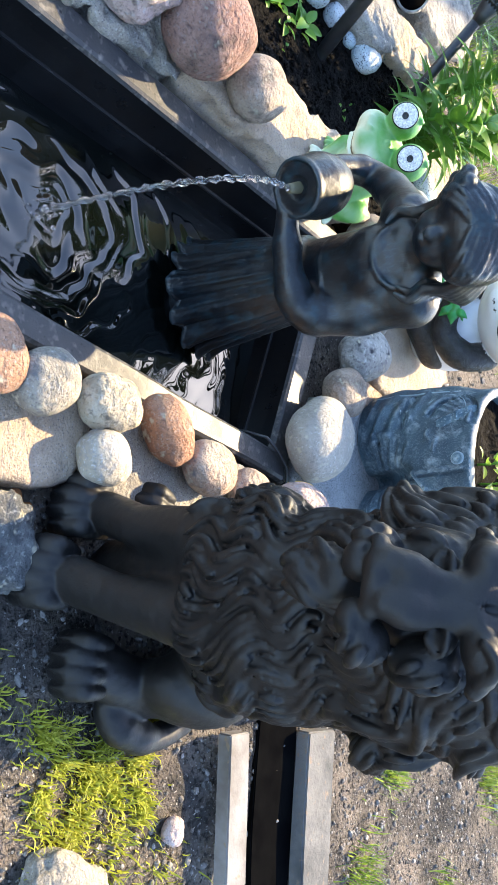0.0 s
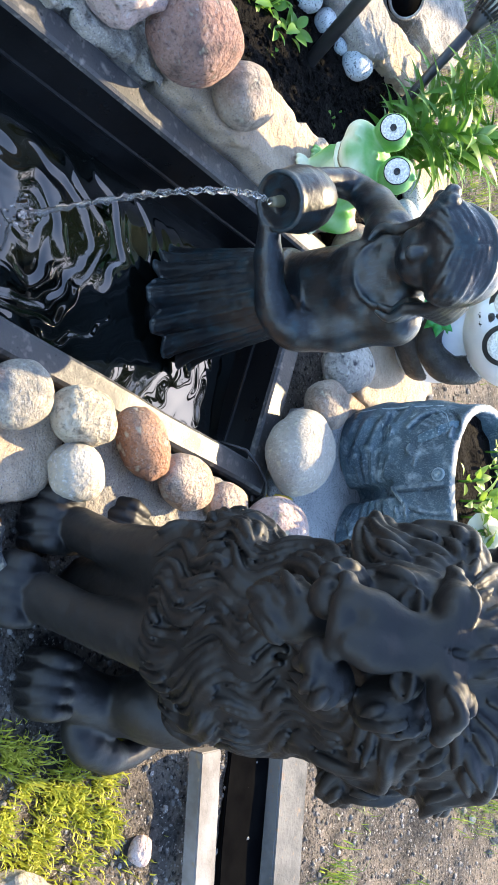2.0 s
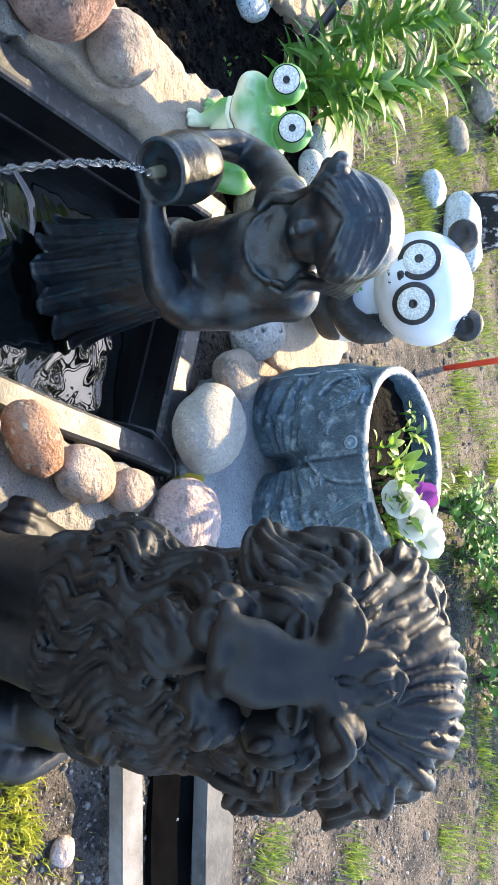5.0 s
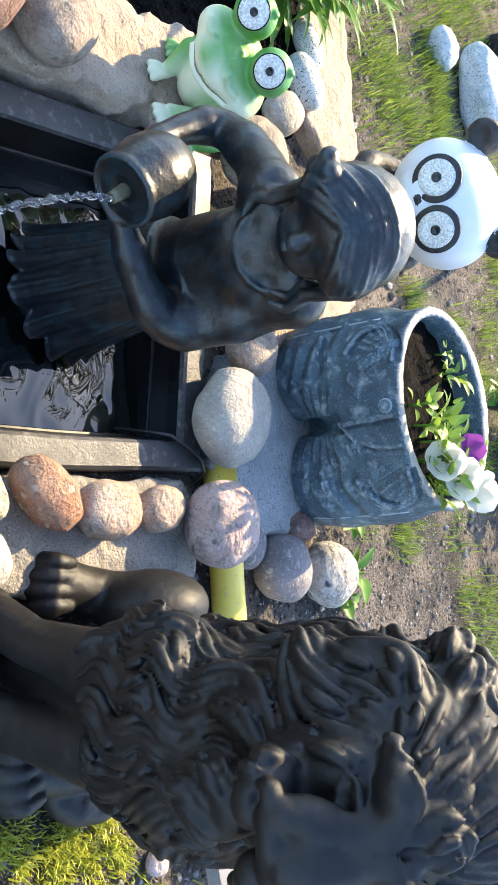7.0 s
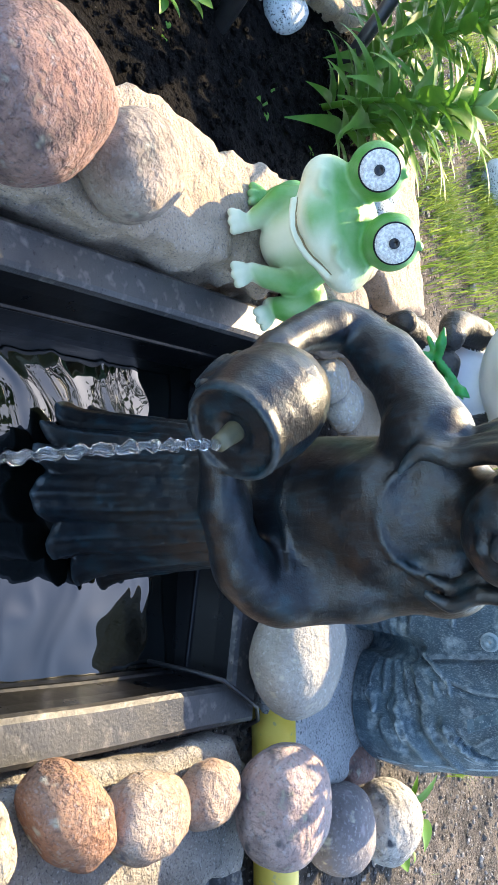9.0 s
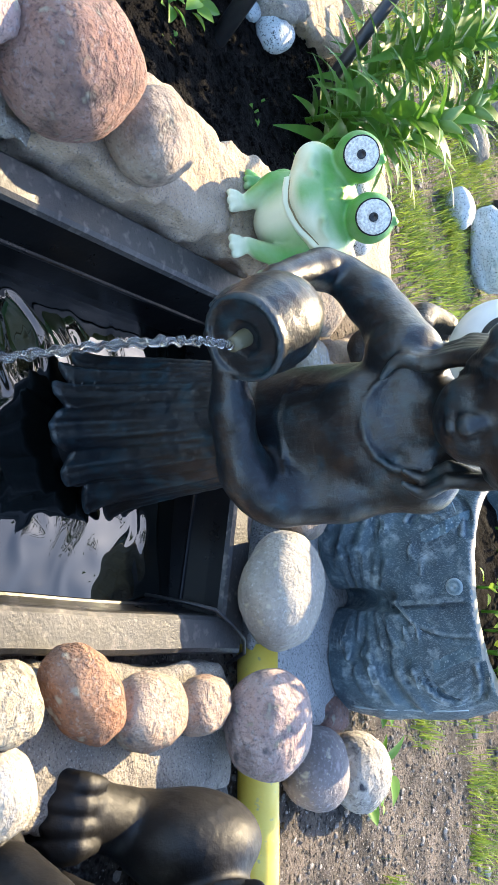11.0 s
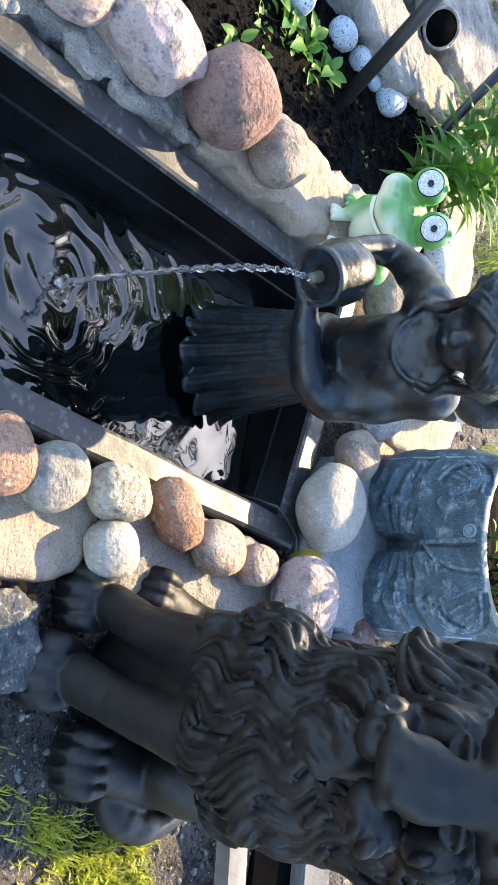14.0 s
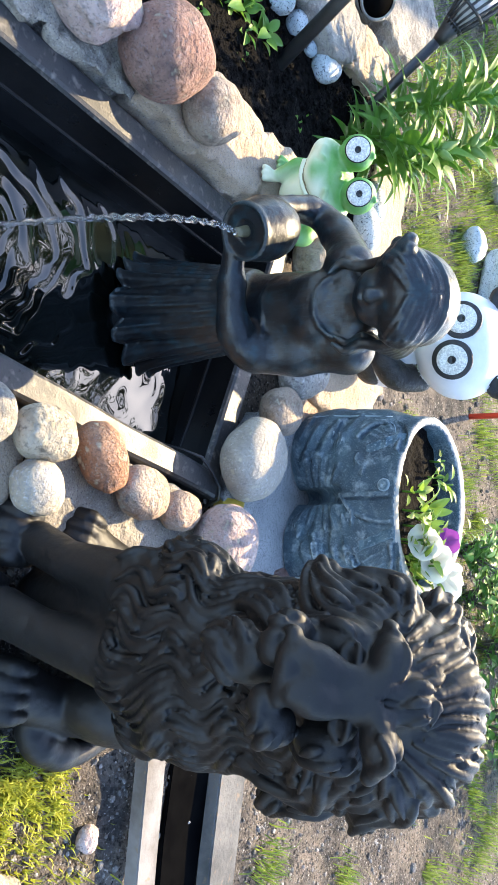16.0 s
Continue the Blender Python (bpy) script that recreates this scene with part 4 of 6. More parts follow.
# ---- girl with the jar ----
def build_girl():
    sc = Sculpt((-0.37, 0.88, -0.26), (-0.02, 1.19, 0.54), 0.0027)
    B = BRONZE
    # skirt: a core and flaring folds
    sc.tube([(-0.172, 1.045, 0.15), (-0.182, 1.045, 0.04), (-0.188, 1.045, -0.25)], [0.046, 0.056, 0.060], 0.01)

    def skirt(X, Y, Z):
        t = np.clip((0.175 - Z) / 0.235, 0, 1)
        x, y = X - (-0.170 - 0.018 * t), (Y - (1.045 - 0.004 * t)) / (0.90 - 0.17 * t)
        th, q = np.arctan2(y, x), np.sqrt(x * x + y * y)
        bow = th + 0.10 * np.sin(3 * th + 1.0) + 0.05 * np.sin(5 * th)
        lobe = np.abs(np.sin(6.5 * bow)) ** 0.8 - 0.68
        fine = np.sin(38 * bow + 2.0 * np.sin(4 * th) + 9 * Z) + 0.7 * np.sin(61 * bow - 14 * Z)
        rad = 0.057 + 0.036 * t ** 0.8 + lobe * (0.021 * t ** 3 + 0.003 * t) + fine * (0.0007 + 0.0006 * t)
        end = -0.058 - 0.010 * np.abs(np.sin(6.5 * bow)) + 0.004 * np.sin(2 * th)
        rad = rad + 0.0045 * np.exp(-((Z - end - 0.004) / 0.004) ** 2) + 0.004 * np.clip((-0.03 - Z) / 0.03, 0, 1)
        return np.maximum((q - rad) * 0.8, np.maximum(end - Z, Z - 0.175))
    sc.put((-0.31, 0.92, -0.085), (-0.06, 1.16, 0.18), skirt, 0.004)
    # torso
    sc.tube([(-0.172, 1.045, 0.155), (-0.163, 1.045, 0.23), (-0.152, 1.048, 0.305)], [0.050, 0.053, 0.055], 0.02)
    sc.tube([(-0.205, 1.040, 0.335), (-0.150, 1.045, 0.345), (-0.090, 1.043, 0.330)], [0.034, 0.036, 0.034], 0.015)
    sc.ball((-0.176, 1.010, 0.292), (0.024, 0.018, 0.024), 0.020)
    sc.ball((-0.124, 1.010, 0.287), (0.024, 0.018, 0.024), 0.020)
    sc.tube([(-0.228, 1.030, 0.145), (-0.172, 0.992, 0.150), (-0.112, 1.020, 0.150)], [0.007, 0.008, 0.007], 0.006)
    # dress neckline
    pts = [(-0.148 + 0.047 * math.cos(a), 1.004 + 0.022 * (1 + math.sin(a)) - 0.012, 0.345 + 0.042 * math.sin(a)) for a in np.linspace(math.pi, 2 * math.pi, 10)]
    sc.tube(pts, [0.0032] * len(pts), 0.003)
    # neck, head, face
    sc.tube([(-0.149, 1.040, 0.340), (-0.147, 1.020, 0.400)], [0.030, 0.027], 0.012)
    sc.ball((-0.146, 1.003, 0.425), (0.043, 0.050, 0.052), 0.012)
    sc.ball((-0.146, 0.972, 0.398), (0.024, 0.020, 0.022), 0.012)
    sc.tube([(-0.147, 0.952, 0.428), (-0.147, 0.944, 0.412)], [0.006, 0.0085], 0.006)
    for s in (-1, 1):
        sc.ball((-0.147 + s * 0.020, 0.966, 0.408), (0.014, 0.012, 0.016), 0.018)
    sc.tube([(-0.156, 0.953, 0.398), (-0.147, 0.950, 0.397), (-0.138, 0.953, 0.398)], [0.003, 0.0045, 0.003], 0.003)
    # hair: cap, swept front lobes, thin band, combed strands, side locks, bow at the side
    rnd = random.Random(9)
    c0, r0 = np.array((-0.143, 1.006, 0.444)), np.array((0.061, 0.060, 0.054))
    sc.ball(c0, r0, 0.006)
    sc.ball((-0.175, 0.972, 0.447), (0.033, 0.028, 0.028), 0.012)
    sc.ball((-0.112, 0.970, 0.443), (0.033, 0.028, 0.028), 0.012)
    crown = np.array((0.05, 0.62, 0.78))
    for i in range(64):                                   # behind the band, gathered to the crown
        a = math.pi * (0.02 + 0.96 * i / 63)
        rim = np.array((math.cos(a), -0.30, math.sin(a)))
        pts = []
        for s in np.linspace(0.0, 0.9, 7):
            q = rim * (1 - s) + crown * s
            q /= np.linalg.norm(q)
            pts.append(c0 + q * (r0 + 0.001))
        sc.tube(pts, [0.0024 + 0.0008 * math.sin(i * 2.7)] * 7, 0.0016)
    for j in range(9):                                    # before the band, swept from the parting to the ears
        for s in (-1, 1):
            pts = []
            for t in np.linspace(0.05, 1, 7):
                q = np.array((s * math.sin(t * 1.5), -0.38 - 0.075 * j * (1 - 0.5 * t), math.cos(t * 1.5) * (1 - 0.08 * j) - 0.12 * j * t))
                q /= np.linalg.norm(q)
                pts.append(sc.reach(c0 + q * 0.11, -q, 0.12) if sc.reach(c0 + q * 0.11, -q, 0.12) is not None else c0 + q * r0)
            sc.tube(pts, [0.0034] * 7, 0.002)
    pts = []
    for a in np.linspace(0.02 * math.pi, 0.98 * math.pi, 18):
        q = np.array((math.cos(a), -0.32, math.sin(a)))
        q /= np.linalg.norm(q)
        pts.append(c0 + q * (r0 + 0.003))
    sc.tube(pts, [0.0036] * len(pts), 0.0015)
    for s, ex in ((-1, -0.196), (1, -0.098)):
        for j in range(6):
            o = rnd.uniform(-0.006, 0.006)
            pts = [(c0[0] + s * 0.050, c0[1] - 0.020 + j * 0.011, 0.430), (c0[0] + s * (0.054 + 0.002 * j), 1.000 + j * 0.010, 0.398),
                   (ex + o, 0.998 + j * 0.009, 0.370), (ex + s * 0.008 + o, 0.995 + j * 0.008, 0.348), (ex - s * 0.004 + o, 0.990 + j * 0.008, 0.332)]
            sc.bend(pts, [0.0085, 0.008, 0.007, 0.006, 0.003], 0.002, n=3)
    for d in ((0, 0, 0), (-0.010, 0.006, 0.010), (-0.008, 0.010, -0.010), (0.006, -0.004, 0.012)):
        sc.ball((-0.202 + 0.8 * d[0], 0.962 + 0.8 * d[1], 0.452 + 0.8 * d[2]), (0.010, 0.012, 0.010), 0.003)
    # arms
    sc.bend([(-0.098, 1.042, 0.330), (-0.090, 1.028, 0.270), (-0.092, 1.000, 0.215), (-0.108, 0.975, 0.190), (-0.150, 0.956, 0.190), (-0.200, 0.942, 0.203), (-0.240, 0.932, 0.218)], [0.034, 0.030, 0.027, 0.026, 0.022, 0.018, 0.014], 0.012)
    sc.tube([(-0.128, 1.030, 0.285), (-0.118, 1.020, 0.225), (-0.125, 1.010, 0.195)], [0.022, 0.024, 0.020], 0.022)
    for j in range(4):
        sc.tube([(-0.232, 0.926 + j * 0.011, 0.212), (-0.262, 0.922 + j * 0.012, 0.210), (-0.288, 0.925 + j * 0.012, 0.224)], [0.007, 0.006, 0.005], 0.003)
    sc.bend([(-0.208, 1.042, 0.338), (-0.258, 1.076, 0.306), (-0.302, 1.080, 0.268), (-0.306, 1.030, 0.254), (-0.294, 0.972, 0.246)], [0.033, 0.026, 0.021, 0.017, 0.012], 0.010)
    for j in range(4):
        sc.tube([(-0.300, 0.985 - j * 0.004, 0.244 - j * 0.010), (-0.296, 0.960, 0.243 - j * 0.011), (-0.288, 0.945, 0.228 - j * 0.008)], [0.006, 0.0055, 0.004], 0.003)
    # jar, mouth towards the water
    a, b = np.array((-0.250, 0.912, 0.247)), np.array((-0.284, 1.050, 0.262))
    n = (b - a) / np.linalg.norm(b - a)
    turned = ((0.000, 0.0380), (0.004, 0.0405), (0.010, 0.0392), (0.022, 0.0415), (0.040, 0.0445), (0.056, 0.0440), (0.072, 0.0400), (0.086, 0.0330), (0.096, 0.0230), (0.100, 0.0100))
    for (s0, ra), (s1, rb) in zip(turned, turned[1:]):
        sc.drum(a + n * s0, a + n * (s1 + 0.0005), ra, rb, 0.0012)
    sc.drum(a - n * 0.006, a + n * 0.004, 0.0355, 0.034, 0.002, cut=True)
    sc.drum(a - n * 0.006, a + n * 0.007, 0.016, 0.014, 0.002, cut=True)
    # folds of the dress across the body
    for z0, x0, x1, dz in ((0.232, -0.205, -0.120, 0.020), (0.198, -0.205, -0.120, 0.014), (0.178, -0.210, -0.115, 0.008)):
        pts = [sc.reach((x0 + (x1 - x0) * q, 0.90, z0 - dz * math.sin(math.pi * q * 0.8)), (0, 1, 0), 0.2) for q in np.linspace(0, 1, 7)]
        pts = [p for p in pts if p is not None and p[1] > 0.965]
        if len(pts) > 2:
            sc.tube(pts, [0.0018] * len(pts), 0.005)
    me = skin_mesh("girl_fountain_statue", sc, [B], (-0.185, 1.045, -0.25), ((120, 0.0004, 6),), smooth=0)
    thing("girl_fountain_statue", me, "dark bronze girl statue pouring water from a jar", "statue", (-0.185, 1.045, -0.25))
    return a, n


JAR, JAR_AXIS = build_girl()
plinth = thing("plinth", pipe_mesh("plinth", [(0, 0, -0.39), (0, 0, -0.26), (0, 0, -0.25)], [0.11, 0.11, 0.10], SLAB_GREY, 28), "round grey plinth under water", "plinth", (-0.185, 1.045, 0))
nz = [Vector(JAR + JAR_AXIS * s) for s in (0.012, 0.004, -0.006, -0.014)]
thing("fountain_nozzle", pipe_mesh("fountain_nozzle", nz, [0.008, 0.008, 0.0068, 0.0062], OLIVE, 16), "small olive plastic nozzle in the jar", "nozzle")


def build_jet():
    m, nt, b = nodes_of("clear_water")
    b.inputs["Roughness"].default_value, b.inputs["IOR"].default_value, b.inputs["Transmission Weight"].default_value = 0.02, 1.33, 0.97
    b.inputs["Base Color"].default_value = (1.0, 1.0, 1.0, 1)
    rnd = random.Random(3)
    p0, p1 = Vector(nz[-1]), Vector((*IMPACT, WATER))
    pts, rad = [], []
    n = 90
    for i in range(n):
        s = i / (n - 1)
        p = p0.lerp(p1, s)
        p.z = p0.z + (p1.z - p0.z) * s * s
        w = 0.0016 * min(s * 4, 1)
        p += Vector((math.sin(i * 1.9) * w, math.cos(i * 1.3) * w, 0))
        pts.append(p)
        rad.append(0.0034 + 0.0011 * math.sin(i * 1.15) + rnd.uniform(-0.0005, 0.0005) + 0.001 * s)
    ob = thing("water_jet", pipe_mesh("water_jet", pts, rad, m, 10), "thin clear twisting jet of water", "water jet")
    bm = bmesh.new()
    for _ in range(26):
        a, r = rnd.uniform(0, 6.28), abs(rnd.gauss(0, 0.022))
        q = Vector((IMPACT[0] + r * math.cos(a), IMPACT[1] + r * math.sin(a), WATER + rnd.uniform(0.001, 0.012)))
        bmesh.ops.create_icosphere(bm, subdivisions=2, radius=rnd.uniform(0.0015, 0.004), matrix=Matrix.Translation(q))
    me = bpy.data.meshes.new("splash")
    bm.to_mesh(me)
    bm.free()
    me.materials.append(m)
    me.polygons.foreach_set("use_smooth", [True] * len(me.polygons))
    tagged(part("splash", me, ob), kind="stuff")


build_jet()


# ---- frog figure ----
def build_frog():
    sc = Sculpt((-0.53, 1.16, 0.040), (-0.29, 1.42, 0.31), 0.0025)
    sc.ball((-0.413, 1.318, 0.120), (0.046, 0.050, 0.062), 0.01)
    sc.ball((-0.414, 1.292, 0.118), (0.036, 0.034, 0.044), 0.02)
    # head: wide, with a soft muzzle and full cheeks; eyes on top
    sc.ball((-0.412, 1.280, 0.184), (0.066, 0.052, 0.038), 0.012)
    sc.ball((-0.413, 1.252, 0.178), (0.048, 0.042, 0.030), 0.020)
    sc.ball((-0.463, 1.260, 0.188), (0.023, 0.030, 0.022), 0.014)
    sc.ball((-0.359, 1.262, 0.186), (0.023, 0.032, 0.022), 0.014)
    eyes = []
    for e in ((-0.453, 1.278, 0.238), (-0.377, 1.272, 0.240)):
        sc.ball(e, (0.031, 0.030, 0.031), 0.007)
        to = np.array((0.14, -0.80, 0.45))
        to /= np.linalg.norm(to)
        eyes.append((np.array(e), to))
        sc.ball(np.array(e) + np.array((0.012, 0.002, 0.030)), (0.006, 0.006, 0.004), 0.002)
    sc.ball((-0.414, 1.248, 0.218), (0.006, 0.006, 0.006), 0.004)
    # mouth line and nostrils
    pts = [sc.reach((x, 1.10, 0.164 + 0.016 * ((x + 0.420) / 0.055) ** 2), (0, 1, 0)) for x in np.linspace(-0.446, -0.358, 13)]
    pts = [p for p in pts if p is not None]
    sc.tube([p + np.array((0, 0.000, -0.006)) for p in pts], [0.0032] * len(pts), 0.005)
    sc.tube([p + np.array((0, -0.002, 0)) for p in pts], [0.0030] * len(pts), 0.002, cut=True)
    lines = [([p + np.array((0, 0.0012, 0)) for p in pts], 0.0016)]
    for s, x in ((-1, -0.452), (1, -0.372)):
        q = [sc.reach((x - s * d, 1.10, 0.190 + h), (0, 1, 0)) for d, h in ((-0.010, 0.004), (-0.002, 0.000), (0.006, 0.001), (0.012, 0.006))]
        q = [p for p in q if p is not None]
        sc.tube([p + np.array((0, 0.002, 0.004)) for p in q], [0.005] * len(q), 0.005)
        lines.append(([p + np.array((0, 0.0006, -0.001)) for p in q], 0.0020))
    # limbs: forelegs braced in front, hind legs folded at the sides
    sc.tube([(-0.452, 1.300, 0.145), (-0.462, 1.284, 0.112), (-0.448, 1.268, 0.086), (-0.444, 1.258, 0.078)], [0.017, 0.015, 0.013, 0.010], 0.006)
    sc.tube([(-0.374, 1.296, 0.142), (-0.362, 1.276, 0.110), (-0.378, 1.252, 0.088), (-0.388, 1.240, 0.079)], [0.017, 0.015, 0.013, 0.010], 0.006)
    sc.bend([(-0.368, 1.325, 0.085), (-0.340, 1.298, 0.112), (-0.333, 1.275, 0.104), (-0.345, 1.268, 0.076)], [0.026, 0.021, 0.016, 0.011], 0.005)
    sc.bend([(-0.448, 1.338, 0.085), (-0.466, 1.325, 0.108), (-0.472, 1.315, 0.098), (-0.470, 1.312, 0.076)], [0.022, 0.018, 0.013, 0.009], 0.005)
    for cx, cy, f in ((-0.386, 1.242, -0.1), (-0.444, 1.260, -0.3), (-0.340, 1.268, 0.6), (-0.470, 1.312, -0.8)):
        for s in (-1, 0, 1):
            a = f * 0.6 + s * 0.42
            sc.tube([(cx, cy, 0.076), (cx + 0.018 * math.sin(a), cy - 0.018 * math.cos(a), 0.074), (cx + 0.026 * math.sin(a), cy - 0.026 * math.cos(a), 0.071)], [0.0075, 0.0070, 0.0055], 0.0012)

    def paint(v):
        head = v[:, 2] > 0.150
        n = 0.14 * vnoise(v, 40, 4)
        front = np.clip((1.300 - v[:, 1]) / 0.05, 0, 1)
        top = np.clip((v[:, 2] - 0.186) / 0.024 + 0.10, 0, 1)
        nose = np.exp(-((v[:, 0] + 0.420) / 0.026) ** 2) * np.clip((v[:, 2] - 0.168) / 0.016, 0, 1)
        top = np.maximum(top, 0.9 * nose)
        cheek = np.clip((np.abs(v[:, 0] + 0.412) - 0.040) / 0.02, 0, 1) * np.clip((0.212 - v[:, 2]) / 0.02, 0, 1)
        top = top * (1 - 0.75 * cheek)
        g_head = np.clip(1 - front * (1 - top) * 1.2 + n, 0, 1)
        belly = np.exp(-((v[:, 0] + 0.416) / 0.030) ** 2) * np.clip((1.300 - v[:, 1]) / 0.02, 0, 1)
        toes = np.clip((0.086 - v[:, 2]) / 0.010, 0, 1) * np.clip((1.290 - v[:, 1]) / 0.03, 0, 1)
        g_body = np.clip(0.95 - 1.0 * belly - 0.85 * toes + n, 0, 1)
        return np.where(head, g_head, g_body)
    v, f, mi = sc.skin()
    me = skin_mesh("frog_figure", sc, [FROG, MOUTH_RED, LENS, PUPIL, RUBBER, FROG_LINE], (-0.41, 1.30, 0.06), ((60, 0.0005, 2),), paint)
    bm = bmesh.new()
    bm.from_mesh(me)
    for pts, r in lines:
        n = len(bm.faces)
        k = len(pts)
        o = np.array((-0.41, 1.30, 0.06))
        bm.from_mesh(pipe_mesh("line", [p - o for p in pts], [r * (0.35 + 0.65 * math.sin(math.pi * (i + 0.5) / k)) for i in range(k)], FROG_LINE, 8))
        bm.faces.ensure_lookup_table()
        for f in bm.faces[n:]:
            f.material_index = 5
    bm.to_mesh(me)
    bm.free()
    return me, eyes


def discs(me, rows, origin):
    """Adds round plates (centre, way, radius, height, material) to a mesh."""
    bm = bmesh.new()
    bm.from_mesh(me)
    for c, w, r, h, mi, shape in rows:
        q = Vector(w).to_track_quat("Z", "Y").to_matrix().to_4x4()
        if shape == "ring":
            n, k = 40, 8
            vs = [[bm.verts.new(Matrix.Translation(Vector(c) - Vector(origin)) @ q @ Vector(((r + h * math.cos(b)) * math.cos(a), (r + h * math.cos(b)) * math.sin(a), h * math.sin(b))))
                   for b in np.linspace(0, 2 * math.pi, k, endpoint=False)] for a in np.linspace(0, 2 * math.pi, n, endpoint=False)]
            fs = [bm.faces.new((vs[i][j], vs[(i + 1) % n][j], vs[(i + 1) % n][(j + 1) % k], vs[i][(j + 1) % k])) for i in range(n) for j in range(k)]
        else:
            n = 48
            rings = [[bm.verts.new(Matrix.Translation(Vector(c) - Vector(origin)) @ q @ Vector((rr * math.cos(a), rr * math.sin(a), zz)))
                      for a in np.linspace(0, 2 * math.pi, n, endpoint=False)] for rr, zz in ((r, 0), (r * 0.97, h), (r * 0.62, h - 0.0016), (r * 0.30, h - 0.0026), (r * 0.05, h - 0.003))]
            fs = []
            for ra, rb in zip(rings, rings[1:]):
                fs += [bm.faces.new((ra[i], ra[(i + 1) % n], rb[(i + 1) % n], rb[i])) for i in range(n)]
            fs.append(bm.faces.new(rings[-1]))
        for f in fs:
            f.material_index, f.smooth = mi, True
    bm.to_mesh(me)
    bm.free()


frog_me, eyes = build_frog()
rows = []
for e, w in eyes:
    p = e + w * 0.0290
    rows += [(p, w, 0.0210, 0.004, 2, "disc"), (p + w * 0.003, w, 0.0210, 0.0012, 4, "ring"), (p + w * 0.0016, w, 0.0055, 0.003, 3, "disc")]
discs(frog_me, rows, (-0.41, 1.30, 0.06))
thing("frog_figure", frog_me, "green and cream frog figure with round lens eyes", "garden figure", (-0.41, 1.30, 0.06))


